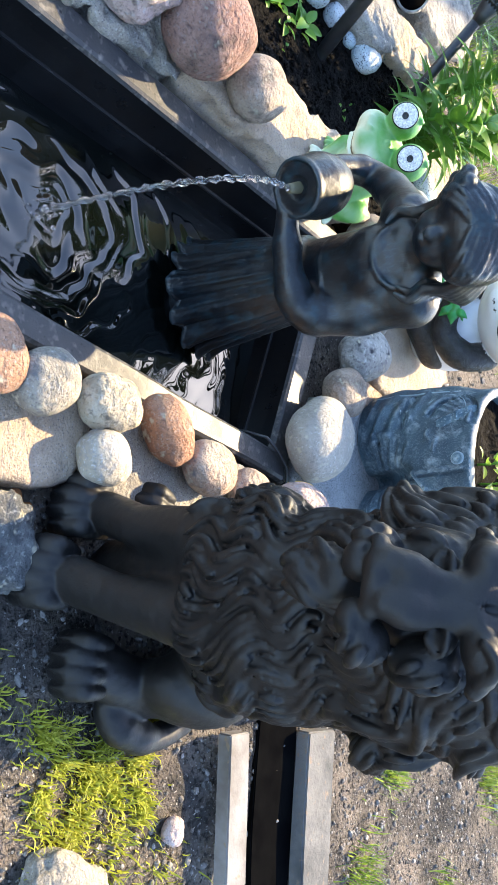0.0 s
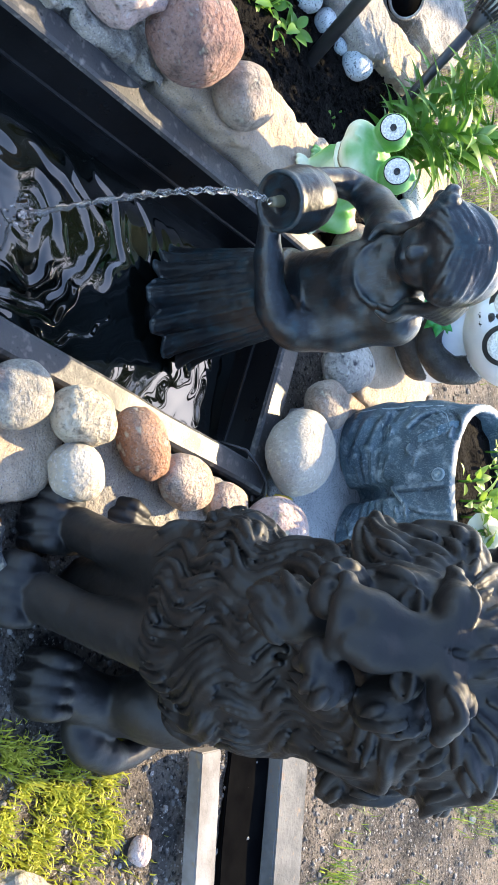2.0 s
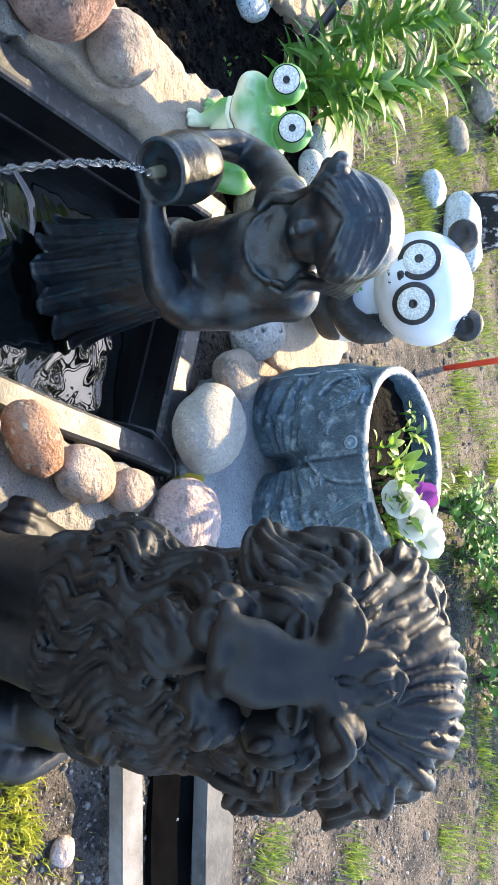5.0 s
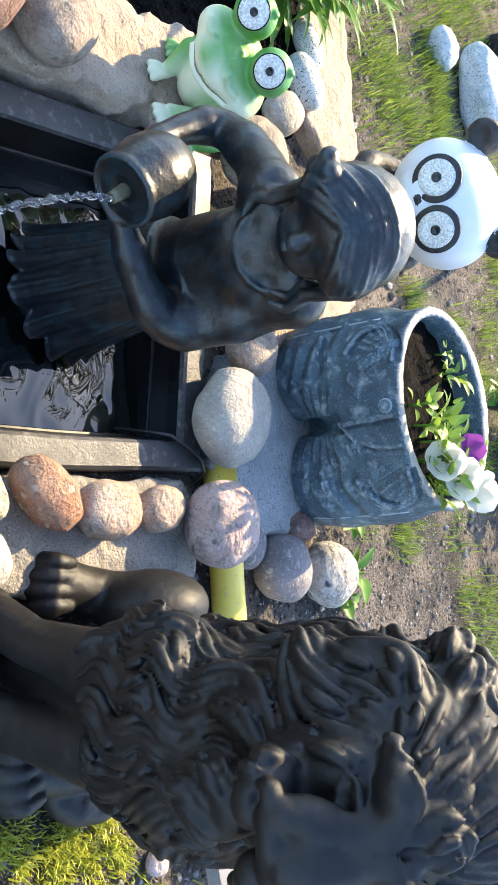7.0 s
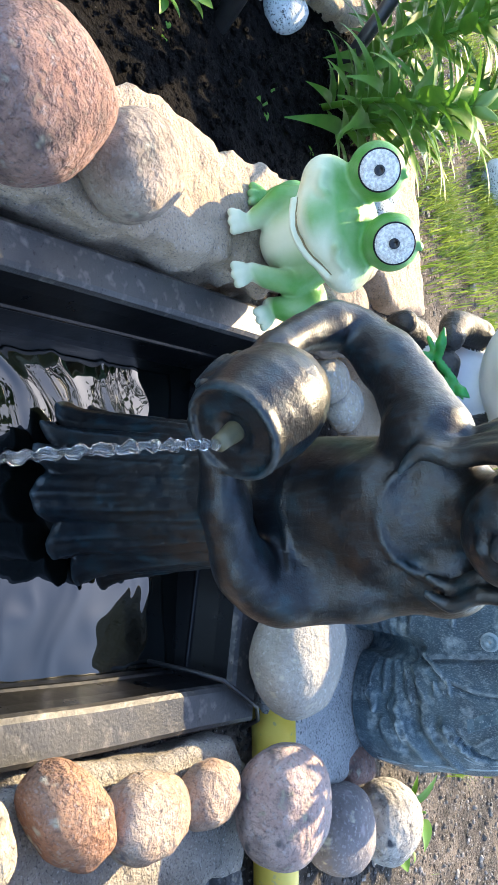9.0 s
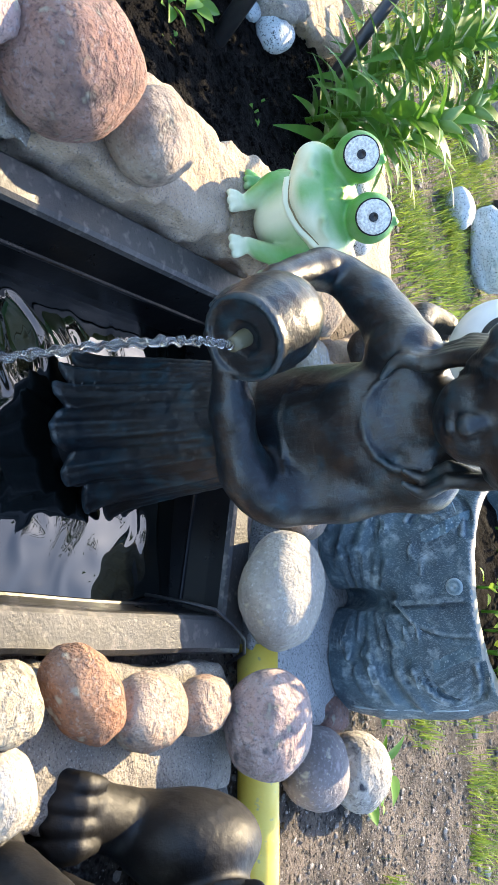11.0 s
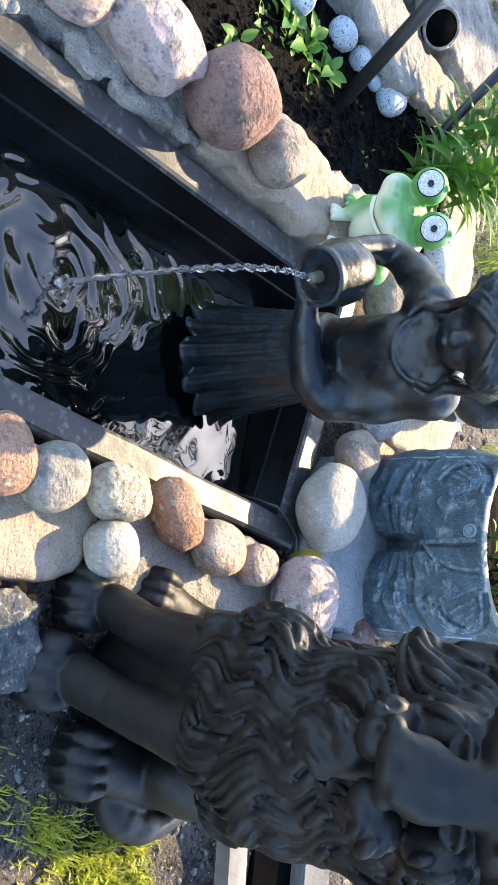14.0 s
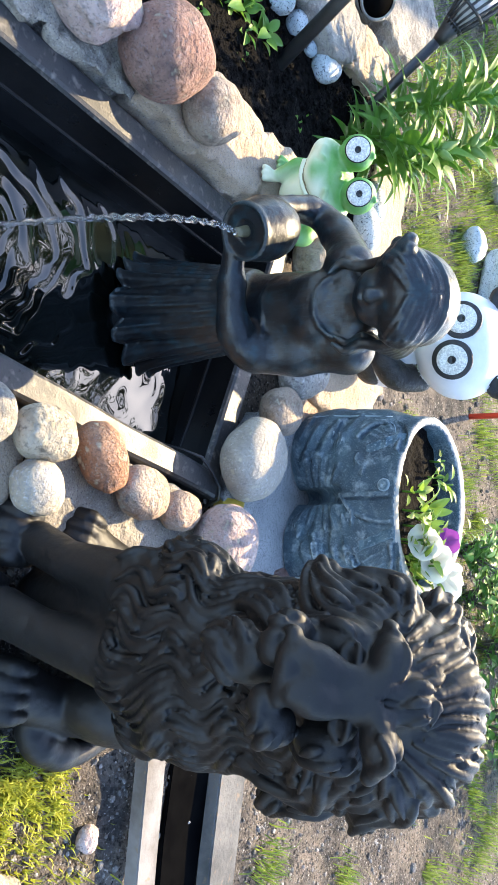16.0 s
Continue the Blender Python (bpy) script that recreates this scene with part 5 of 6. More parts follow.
# ---- panda figure ----
def build_panda():
    sc = Sculpt((-0.33, 1.52, -0.03), (0.02, 1.86, 0.41), 0.0030)
    W, K, G = 0, 1, 2
    sc.ball((-0.150, 1.720, 0.085), (0.088, 0.080, 0.105), 0.01, W)
    head, hr = np.array((-0.140, 1.695, 0.262)), np.array((0.117, 0.108, 0.098))
    # legs, arms
    sc.tube([(-0.110, 1.690, 0.050), (-0.165, 1.640, 0.048), (-0.225, 1.612, 0.046)], [0.040, 0.034, 0.026], 0.005, K)
    sc.ball((-0.236, 1.606, 0.060), (0.022, 0.020, 0.028), 0.006, K)
    sc.tube([(-0.225, 1.720, 0.060), (-0.258, 1.690, 0.066), (-0.276, 1.655, 0.062)], [0.034, 0.028, 0.024], 0.005, K)
    sc.ball((-0.280, 1.640, 0.076), (0.020, 0.018, 0.024), 0.006, K)
    sc.bend([(-0.076, 1.690, 0.165), (-0.085, 1.640, 0.130), (-0.140, 1.625, 0.105), (-0.205, 1.610, 0.145)], [0.030, 0.032, 0.028, 0.020], 0.005, K)
    sc.bend([(-0.232, 1.715, 0.165), (-0.256, 1.670, 0.150), (-0.240, 1.630, 0.152)], [0.026, 0.024, 0.020], 0.005, K)
    sc.ball(head, hr, 0.004, W)
    sc.ball((-0.168, 1.605, 0.247), (0.034, 0.022, 0.026), 0.02, W)
    for e, yw in (((-0.230, 1.720, 0.350), 20), ((-0.052, 1.712, 0.338), -20)):
        sc.ball(e, (0.034, 0.018, 0.032), 0.004, K, yaw=yw)
        sc.ball((e[0], e[1] - 0.020, e[2]), (0.018, 0.012, 0.018), 0.006, K, cut=True)
    sc.ball((-0.163, 1.585, 0.264), (0.0085, 0.006, 0.0065), 0.002, K)
    for s in (-1, 1):
        pts = [(-0.164 + s * 0.0, 1.583, 0.259), (-0.164 + s * 0.001, 1.582, 0.244), (-0.164 + s * 0.010, 1.5835, 0.238), (-0.164 + s * 0.020, 1.587, 0.243)]
        sc.tube(pts, [0.0018] * 4, 0.001, K)
    # leafy twig held between the paws
    sc.bend([(-0.250, 1.600, 0.128), (-0.212, 1.592, 0.140), (-0.180, 1.588, 0.158), (-0.150, 1.592, 0.165)], [0.004, 0.006, 0.006, 0.003], 0.002, G)
    for (bx, by, bz), (tx, ty, tz), r in (((-0.222, 1.594, 0.136), (-0.232, 1.588, 0.092), 0.008), ((-0.225, 1.594, 0.138), (-0.205, 1.588, 0.095), 0.008), ((-0.215, 1.594, 0.140), (-0.262, 1.590, 0.160), 0.009),
                                          ((-0.185, 1.588, 0.152), (-0.168, 1.582, 0.118), 0.010), ((-0.180, 1.588, 0.156), (-0.145, 1.584, 0.142), 0.011), ((-0.175, 1.588, 0.158), (-0.150, 1.586, 0.178), 0.009)):
        sc.tube([(bx, by, bz), ((bx + tx) / 2, (by + ty) / 2 - 0.004, (bz + tz) / 2), (tx, ty, tz)], [0.004, r, 0.002], 0.002, G)
    me = skin_mesh("panda_figure", sc, [PANDA_WHITE, PANDA_BLACK, LEAF_PAINT, LENS, PUPIL], (-0.15, 1.72, -0.02))
    rows = []
    for s, c in ((-1, (-0.187, 0.296)), (1, (-0.105, 0.277))):
        x, z = c
        p = np.array((x, 0.0, z))
        q = (p - head) / hr
        y = -math.sqrt(max(1 - q[0] ** 2 - q[2] ** 2, 0.05))
        w = np.array((q[0] / hr[0], y / hr[1], q[2] / hr[2]))
        w = w / np.linalg.norm(w) * 0.7 + np.array((-0.12, -0.95, 0.25)) * 0.3
        w /= np.linalg.norm(w)
        p = np.array((x, head[1] + y * hr[1], z)) - w * 0.004
        rows += [(p, w, 0.042, 0.0055, 1, "disc"), (p + w * 0.004, w, 0.0315, 0.006, 3, "disc"), (p + w * 0.0062, w, 0.0085, 0.004, 4, "disc")]
    discs(me, rows, (-0.15, 1.72, -0.02))
    thing("panda_figure", me, "white and black panda figure with round lens eyes holding a leaf", "garden figure", (-0.15, 1.72, -0.02))


build_panda()


# ---- jeans planter ----
def build_jeans():
    C = np.array((0.182, 1.478, 0.0))
    U, F = np.array((0.970, -0.243, 0)), np.array((-0.243, -0.970, 0))
    Zv = np.array((0, 0, 1.0))
    P = lambda u, f, z: C + U * u + F * f + Zv * z
    sc = Sculpt((-0.07, 1.28, -0.03), (0.46, 1.70, 0.36), 0.0025)
    yaw = -14.0
    for s in (-1, 1):
        sc.tube([P(s * 0.094, 0.015, -0.01), P(s * 0.096, 0.018, 0.07), P(s * 0.088, 0.0, 0.15)], [0.092, 0.100, 0.098], 0.02)
    sc.ball(P(0, 0.0, 0.155), (0.186, 0.124, 0.115), 0.03, yaw=yaw)

    def waist(X, Y, Z):
        x, y = X - C[0], Y - C[1]
        u, f = x * U[0] + y * U[1], x * F[0] + y * F[1]
        t = np.clip((Z - 0.14) / 0.16, 0, 1)
        q = np.sqrt((u / (0.178 - 0.004 * t)) ** 2 + (f / (0.118 + 0.012 * t)) ** 2)
        return np.maximum((q - 1) * 0.115, np.abs(Z - 0.23) - 0.11)
    sc.put((-0.03, 1.33, 0.12), (0.40, 1.64, 0.35), waist, 0.02)
    slope = lambda X, Y: 0.268 - 0.17 * ((X - C[0]) * F[0] + (Y - C[1]) * F[1])

    def bowl(X, Y, Z):
        x, y = X - C[0], Y - C[1]
        u, f = x * U[0] + y * U[1], x * F[0] + y * F[1]
        q = np.sqrt((u / 0.158) ** 2 + (f / 0.108) ** 2)
        return np.maximum((q - 1) * 0.10, 0.15 - Z)
    # creases, seams, patches, pocket edges
    def run(uz, r, k=0.0025, cut=False, ahead=0.30):
        pts = []
        for u, z in uz:
            q = sc.reach(P(u, ahead, z), -F)
            if q is not None:
                pts.append(q)
        if len(pts) > 1:
            sc.tube(pts, [r] * len(pts), k, cut=cut)
    lin2 = lambda a, b, n=8: [(a[0] + (b[0] - a[0]) * i / (n - 1), a[1] + (b[1] - a[1]) * i / (n - 1)) for i in range(n)]
    run(lin2((0.0, 0.115), (0.0, 0.0)), 0.016, 0.012, True)
    run(lin2((0.002, 0.118), (-0.004, 0.232), 14), 0.0055, 0.003)                       # fly edge
    run(lin2((0.009, 0.118), (0.004, 0.232), 14), 0.0030, 0.003, True)
    run([(0.046 - 0.046 * t ** 3, 0.236 - 0.104 * t) for t in np.linspace(0, 1, 14)], 0.0036, 0.003)
    run([(0.054 - 0.050 * t ** 3, 0.236 - 0.110 * t) for t in np.linspace(0, 1, 14)], 0.0026, 0.002, True)
    for s in (-1, 1):                                                                    # pocket mouths, gaping
        mouth = [(s * (0.092 + 0.060 * math.sin(t)), 0.236 - 0.088 * (1 - math.cos(t)) * 0.5) for t in np.linspace(0.0, 2.7, 18)]
        run([(u, z + 0.009) for u, z in mouth], 0.0075, 0.004, True)
        run(mouth, 0.0048, 0.003)
        for k in range(4):                                                               # folds inside and under the pocket
            run(lin2((s * (0.098 + 0.012 * k), 0.222 - 0.004 * k), (s * (0.122 + 0.010 * k), 0.178 + 0.006 * k), 6), 0.0030, 0.004)
        for k in range(5):
            run(lin2((s * (0.168 - 0.008 * k), 0.142 - 0.020 * k), (s * (0.105 - 0.012 * k), 0.120 - 0.022 * k), 8), 0.0042, 0.008, k % 2 == 1)
            run(lin2((s * 0.022, 0.108 - 0.017 * k), (s * (0.060 + 0.006 * k), 0.122 - 0.020 * k), 7), 0.0038, 0.007)
    rnd = random.Random(7)
    for cu, cz in ((0.045, 0.150), (0.110, 0.085), (-0.115, 0.110), (0.05, 0.03), (-0.06, 0.165), (0.12, 0.155)):
        for j in range(7):
            a = rnd.uniform(-0.4, 0.4)
            o, h = rnd.uniform(-0.012, 0.012), rnd.uniform(-0.012, 0.012)
            run(lin2((cu + o - 0.012, cz + h - 0.006 * a), (cu + o + 0.012, cz + h + 0.006 * a), 4), 0.0026, 0.0015)
    for j in range(14):
        u, z = rnd.uniform(-0.17, 0.17), rnd.uniform(0.02, 0.13)
        run(lin2((u, z), (u * 0.75 + rnd.uniform(-0.03, 0.03), z + rnd.uniform(-0.02, 0.03)), 6), 0.0036, 0.008, j % 2 == 0)
    sc.put((-0.06, 1.3, 0.18), (0.45, 1.69, 0.36), lambda X, Y, Z: slope(X, Y) - Z, 0.006, 1, True)
    sc.put((-0.03, 1.33, 0.14), (0.40, 1.64, 0.35), bowl, 0.006, 0, True)
    sc.put((-0.06, 1.3, -0.03), (0.45, 1.69, 0.0), lambda X, Y, Z: Z + 0 * X + 0 * Y, 0.002, 0, True)
    root = holder("jeans_planter", tuple(C), "blue denim shorts-shaped planter with flowers, on a stone slab", "planter")
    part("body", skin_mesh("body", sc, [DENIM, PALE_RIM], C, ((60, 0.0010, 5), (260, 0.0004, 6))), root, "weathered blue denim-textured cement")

    def on(u, z, lift=0.0):
        q = sc.reach(P(u, 0.30, z), -F)
        return Vector(q - C + F * lift)
    b = on(-0.020, 0.222)
    bt = Vector(F).to_track_quat("Z", "Y").to_matrix().to_4x4()
    ring = pipe_mesh("button", [Matrix.Translation(b) @ bt @ Vector((0, 0, h)) for h in (-0.004, 0.003, 0.005, 0.0045, 0.0055, 0.005)], [0.0125, 0.0125, 0.011, 0.008, 0.006, 0.001], DENIM_SEAM, 20)
    part("button", ring, root, "round denim-blue button")
    for u in (-0.105, 0.078):
        row = [on(u + 0.004 * (i - 3), 0.242 - 0.0095 * i, 0.0) for i in range(8)]
        verts, faces = [], []
        for i, p in enumerate(row):
            bow = 0.0045 * math.sin(math.pi * min(max(i / 7, 0.06), 0.94)) ** 0.4
            for w, h in ((-0.0095, -0.003), (-0.0095, bow - 0.001), (-0.0080, bow), (0.0080, bow), (0.0095, bow - 0.001), (0.0095, -0.003)):
                verts.append(p + Vector(U) * w + Vector(F) * h)
        for i in range(len(row) - 1):
            faces += [(i * 6 + k, i * 6 + k + 1, i * 6 + 7 + k, i * 6 + 6 + k) for k in range(5)]
        faces += [tuple(range(6))[::-1], tuple(7 * 6 + k for k in range(6))]
        part("belt_loop", mesh_from("belt_loop", verts, faces, [DENIM_LOOP], False), root, "worn denim belt loop")
    def seam(name, uz, r, label=""):
        pts = [on(u, z, -0.001) for u, z in uz if sc.reach(P(u, 0.30, z), -F) is not None]
        part(name, pipe_mesh(name, pts, [r * (0.8 + 0.35 * noise.noise(p * 60)) for p in pts], DENIM_SEAM, 8), root, label)
    for o in (0.011, 0.017):
        seam("fly_stitching", [(0.040 + o - (0.040 + o) * t ** 3, 0.228 - 0.098 * t) for t in np.linspace(0, 1, 14)], 0.0011, "pale stitched fly seam")
    for s in (-1, 1):
        seam("pocket_stitching", [(s * (0.092 + 0.066 * math.sin(t)), 0.230 - 0.092 * (1 - math.cos(t)) * 0.5) for t in np.linspace(0.2, 2.6, 16)], 0.0011, "pale pocket stitching")
        seam("side_seam", [(s * (0.166 - 0.012 * abs(z - 0.12)), z) for z in np.linspace(0.02, 0.20, 12)], 0.0026, "pale side seam")
    # soil in the planter
    n, verts, faces = 14, [], []
    for i in range(n + 1):
        for j in range(28):
            r, a = i / n, 2 * math.pi * j / 28
            p = U * (0.156 * r * math.cos(a)) + F * (0.106 * r * math.sin(a))
            verts.append((p[0], p[1], 0.236 + 0.010 * noise.noise(Vector((p[0] * 30, p[1] * 30, 1))) + 0.005 * noise.noise(Vector((p[0] * 90, p[1] * 90, 1))) + 0.012 * (1 - r)))
    for i in range(n):
        for j in range(28):
            faces.append((i * 28 + j, i * 28 + (j + 1) % 28, (i + 1) * 28 + (j + 1) % 28, (i + 1) * 28 + j))
    part("potting_soil", mesh_from("potting_soil", verts, faces, [SOIL]), root, "dark potting soil")
    return C, U, F


JC, JU, JF = build_jeans()


# ---- leaves and plants ----
def blade_mesh(name, length, width, mat, bend=0.3, fold=0.25, n=9, tip=1.0, belly=0.45):
    """A pointed leaf along +x, folded along its rib, drooping by bend."""
    verts, faces = [], []
    for i in range(n + 1):
        s = i / n
        w = width * 0.5 * (math.sin(math.pi * min(s ** belly if belly < 1 else s, 1)) ** tip)
        a = bend * s
        x, z = length * (math.sin(a) / bend if bend else s), -length * ((1 - math.cos(a)) / bend if bend else 0)
        for k in (-1, -0.5, 0, 0.5, 1):
            verts.append((x, w * k, z + abs(k) * w * fold))
    for i in range(n):
        for k in range(4):
            faces.append((i * 5 + k, (i + 1) * 5 + k, (i + 1) * 5 + k + 1, i * 5 + k + 1))
    return mesh_from(name, verts, faces, [mat])


def aim(p, way, roll=0.0, size=1.0):
    """Matrix that lays a leaf's +x along way at p, its face upwards."""
    x = Vector(way).normalized()
    y = Vector((0, 0, 1)).cross(x)
    y = y.normalized() if y.length > 1e-3 else Vector((0, 1, 0))
    z = x.cross(y)
    return Matrix.Translation(p) @ Matrix((x, y, z)).transposed().to_4x4() @ pose(0, 0, 0, roll) @ Matrix.Scale(size, 4)


LILY_LEAVES = [blade_mesh("leaf", L, 0.030, LILY, b, 0.3) for L, b in ((0.165, 0.9), (0.150, 1.4), (0.135, 0.6))]
BUD = pipe_mesh("bud", [(0.048 * s, 0, 0) for s in np.linspace(0, 1, 8)], [0.003, 0.007, 0.0095, 0.010, 0.009, 0.007, 0.005, 0.002], LILY_BUD, 10)


def lily(base, top, leaves, buds, seed, label):
    rnd = random.Random(seed)
    root = holder("lily_plant", base, label, "lily", "lily stems")
    b, t = Vector(base), Vector(top)
    side = Vector((rnd.uniform(-0.03, 0.03), rnd.uniform(-0.03, 0.03), 0))
    at = lambda s: b.lerp(t, s) + side * math.sin(s * math.pi)
    stem = part("stem", pipe_mesh("stem", [at(s) - b for s in np.linspace(0, 1, 12)], [0.006 - 0.003 * s for s in np.linspace(0, 1, 12)], LILY, 8), root)
    for i in range(leaves):
        s = 0.10 + 0.88 * (i + 0.5) / leaves
        a = i * 2.4 + rnd.uniform(-0.3, 0.3)
        el = 0.35 + 0.6 * s + rnd.uniform(-0.2, 0.2)
        w = Vector((math.cos(a) * math.cos(el), math.sin(a) * math.cos(el), math.sin(el)))
        part("leaf", rnd.choice(LILY_LEAVES), stem, "", aim(at(s) - b, w, rnd.uniform(-15, 15), rnd.uniform(0.75, 1.15) * (1.0 - 0.35 * abs(s - 0.45))))
    for i in range(buds):
        a = i * 2.1
        w = Vector((math.cos(a) * 0.7, math.sin(a) * 0.7, 0.75))
        part("bud", BUD, stem, "pale green flower bud", aim(at(1.0) - b, w, 0, rnd.uniform(0.8, 1.15)))


LL = "tall leafy green lily stem with closed buds"
lily((-0.690, 1.735, -0.03), (-0.690, 1.790, 0.360), 42, 6, 1, LL)
lily((-0.650, 1.770, -0.03), (-0.610, 1.830, 0.250), 34, 4, 2, LL)
lily((-0.720, 1.800, -0.03), (-0.740, 1.900, 0.330), 36, 5, 3, LL)
lily((-0.780, 1.860, -0.03), (-0.860, 2.000, 0.400), 46, 6, 5, LL)
lily((-0.640, 1.800, -0.03), (-0.660, 1.930, 0.360), 44, 5, 6, LL)
lily((-0.660, 1.690, -0.03), (-0.560, 1.660, 0.240), 34, 2, 7, LL)
lily((-0.610, 1.720, -0.03), (-0.570, 1.740, 0.170), 26, 0, 4, "short leafy green lily shoot behind the frog")

WEED_LEAVES = [blade_mesh("leaf", L, W, WEED, b, 0.35, 7, 0.8, 0.7) for L, W, b in ((0.052, 0.034, 0.6), (0.040, 0.026, 0.9), (0.060, 0.030, 0.4))]
PANSY_LEAVES = [blade_mesh("leaf", L, W, BEDDING, b, 0.3, 7, 0.8, 0.7) for L, W, b in ((0.045, 0.018, 0.7), (0.036, 0.016, 0.4))]


def rosette(x, y, z, count, size, seed, label, name="weed_plant", meshes=WEED_LEAVES, rise=0.5):
    rnd = random.Random(seed)
    root = holder(name, (x, y, z), label, "plant", "low plants in the soil")
    for i in range(count):
        a = i * 2.4 + rnd.uniform(-0.4, 0.4)
        el = rise + rnd.uniform(-0.4, 0.5)
        h = rnd.uniform(0.0, 0.05) * size
        w = Vector((math.cos(a) * math.cos(el), math.sin(a) * math.cos(el), math.sin(el)))
        foot = Vector((math.cos(a) * 0.01, math.sin(a) * 0.01, h))
        part("leaf", rnd.choice(meshes), root, "", aim(foot, w, rnd.uniform(-20, 20), size * rnd.uniform(0.7, 1.2)))
    part("stem", pipe_mesh("stem", [(0, 0, -0.01), (0.002, 0, 0.02 * size), (0, 0.003, 0.05 * size)], 0.0022, WEED, 6), root)


WL = "low bright green leafy plant in dark soil"
for k, (x, y, n, s) in enumerate([(-0.800, 1.300, 11, 0.85), (-0.770, 1.365, 10, 0.85), (-0.860, 1.200, 10, 0.8), (-0.820, 1.245, 11, 0.75), (-0.700, 1.060, 7, 0.6), (-0.730, 1.090, 6, 0.55),
                                  (-0.900, 1.130, 9, 0.8), (-0.960, 1.080, 9, 0.9), (-0.640, 1.500, 3, 0.45), (-0.665, 1.535, 3, 0.4), (-1.05, 1.30, 8, 1.0), (-0.83, 1.33, 12, 0.6), (-0.79, 1.25, 12, 0.55), (-0.85, 1.28, 12, 0.6), (-0.76, 1.31, 10, 0.5), (-0.90, 1.19, 12, 0.6), (-0.80, 1.18, 10, 0.45), (-0.93, 1.24, 12, 0.7), (-0.74, 1.16, 8, 0.4), (-0.71, 1.30, 5, 0.3), (-0.66, 1.22, 4, 0.25), (-0.55, 1.62, 5, 0.5), (-0.86, 1.02, 8, 0.8)]):
    rosette(x, y, -0.025, n, s, 40 + k, WL)
for k, (x, y, n, s) in enumerate([(0.500, 1.475, 8, 1.0), (0.530, 1.440, 7, 0.8), (0.40, 1.52, 6, 0.8)]):
    rosette(x, y, -0.04, n, s, 70 + k, "green leafy weed beside the planter")


def petals(name, root_at, way, size, mat, label, seed, centre=(0.75, 0.55, 0.05)):
    rnd = random.Random(seed)
    root = holder(name, tuple(root_at), label, "flower", "flowers in the jeans planter")
    q = Vector(way).to_track_quat("Z", "Y").to_matrix().to_4x4()
    me = blade_mesh("petal", 0.027, 0.030, mat, -0.5, 0.15, 7, 0.55, 0.8)
    for i in range(5):
        m = q @ pose(0, 0, 0, 0, 0, 72 * i + rnd.uniform(-8, 8)) @ pose(0.002, 0, 0, 0, -25, 0) @ Matrix.Scale(size * rnd.uniform(0.9, 1.15), 4)
        part("petal", me, root, "", m)
    part("flower_centre", pipe_mesh("flower_centre", [q @ Vector((0, 0, h)) for h in (-0.004, 0.002, 0.005)], [0.0035, 0.004, 0.001], LILY_BUD, 8), root)
    down = Vector((0, 0, -0.05))
    part("stem", pipe_mesh("stem", [q @ Vector((0, 0, -0.003)), down * 0.5 + Vector((0.004, 0.003, 0)), down], 0.0014, WEED, 6), root)


def planted(u, f, z):
    return Vector(JC + JU * u + JF * f + np.array((0, 0, z)))


FACE = (-0.10, -0.62, 0.78)
petals("petunia", planted(0.110, 0.045, 0.292), (-0.05, -0.70, 0.70), 1.6, PETAL_WHITE, "white open flower in the planter", 1)
petals("petunia", planted(0.138, 0.005, 0.298), (0.10, -0.60, 0.80), 1.6, PETAL_WHITE, "white open flower in the planter", 2)
petals("petunia", planted(0.080, 0.070, 0.282), (-0.20, -0.80, 0.55), 1.5, PETAL_WHITE, "white open flower in the planter", 3)
petals("petunia", planted(0.072, 0.010, 0.298), FACE, 1.25, PETAL_PURPLE, "purple flower in the planter", 4)
for k, (u, f, n, s) in enumerate([(0.020, 0.074, 12, 1.1), (0.048, 0.068, 10, 1.0), (-0.015, 0.080, 8, 0.8), (0.03, 0.02, 7, 0.7), (0.095, 0.0, 8, 0.7), (0.105, 0.065, 12, 1.1), (0.075, 0.08, 9, 0.8), (0.0, -0.02, 6, 0.55), (0.06, -0.03, 8, 0.7), (0.120, 0.055, 12, 1.1), (0.142, 0.030, 10, 1.0), (-0.06, -0.03, 7, 0.6), (-0.095, -0.045, 6, 0.5), (0.05, 0.005, 6, 0.6), (0.09, -0.06, 8, 0.8), (-0.05, -0.07, 6, 0.7)]):
    p = planted(u, f, 0.246)
    rosette(p.x, p.y, p.z, n, s, 90 + k, "bright green bedding plant in the planter", "bedding_plant", PANSY_LEAVES, 0.7)

DRY_LEAF = blade_mesh("dry_leaf", 0.026, 0.015, DRY, 0.9, 0.4, 6, 0.8, 0.7)
for k, (x, y, a) in enumerate([(0.105, 0.628, 20), (0.118, 0.612, 110), (0.092, 0.606, 200), (0.125, 0.640, 300), (0.082, 0.590, 60), (0.108, 0.590, 160), (0.135, 0.655, 250)]):
    leaf = thing("dry_leaf", DRY_LEAF, "curled orange-brown dry leaf on the soil", "leaf", (x, y, -0.036 + 0.004 * (k % 3)), "dry leaves beside the dark rock")
    leaf.rotation_euler = (0.2, -0.25, radians(a))

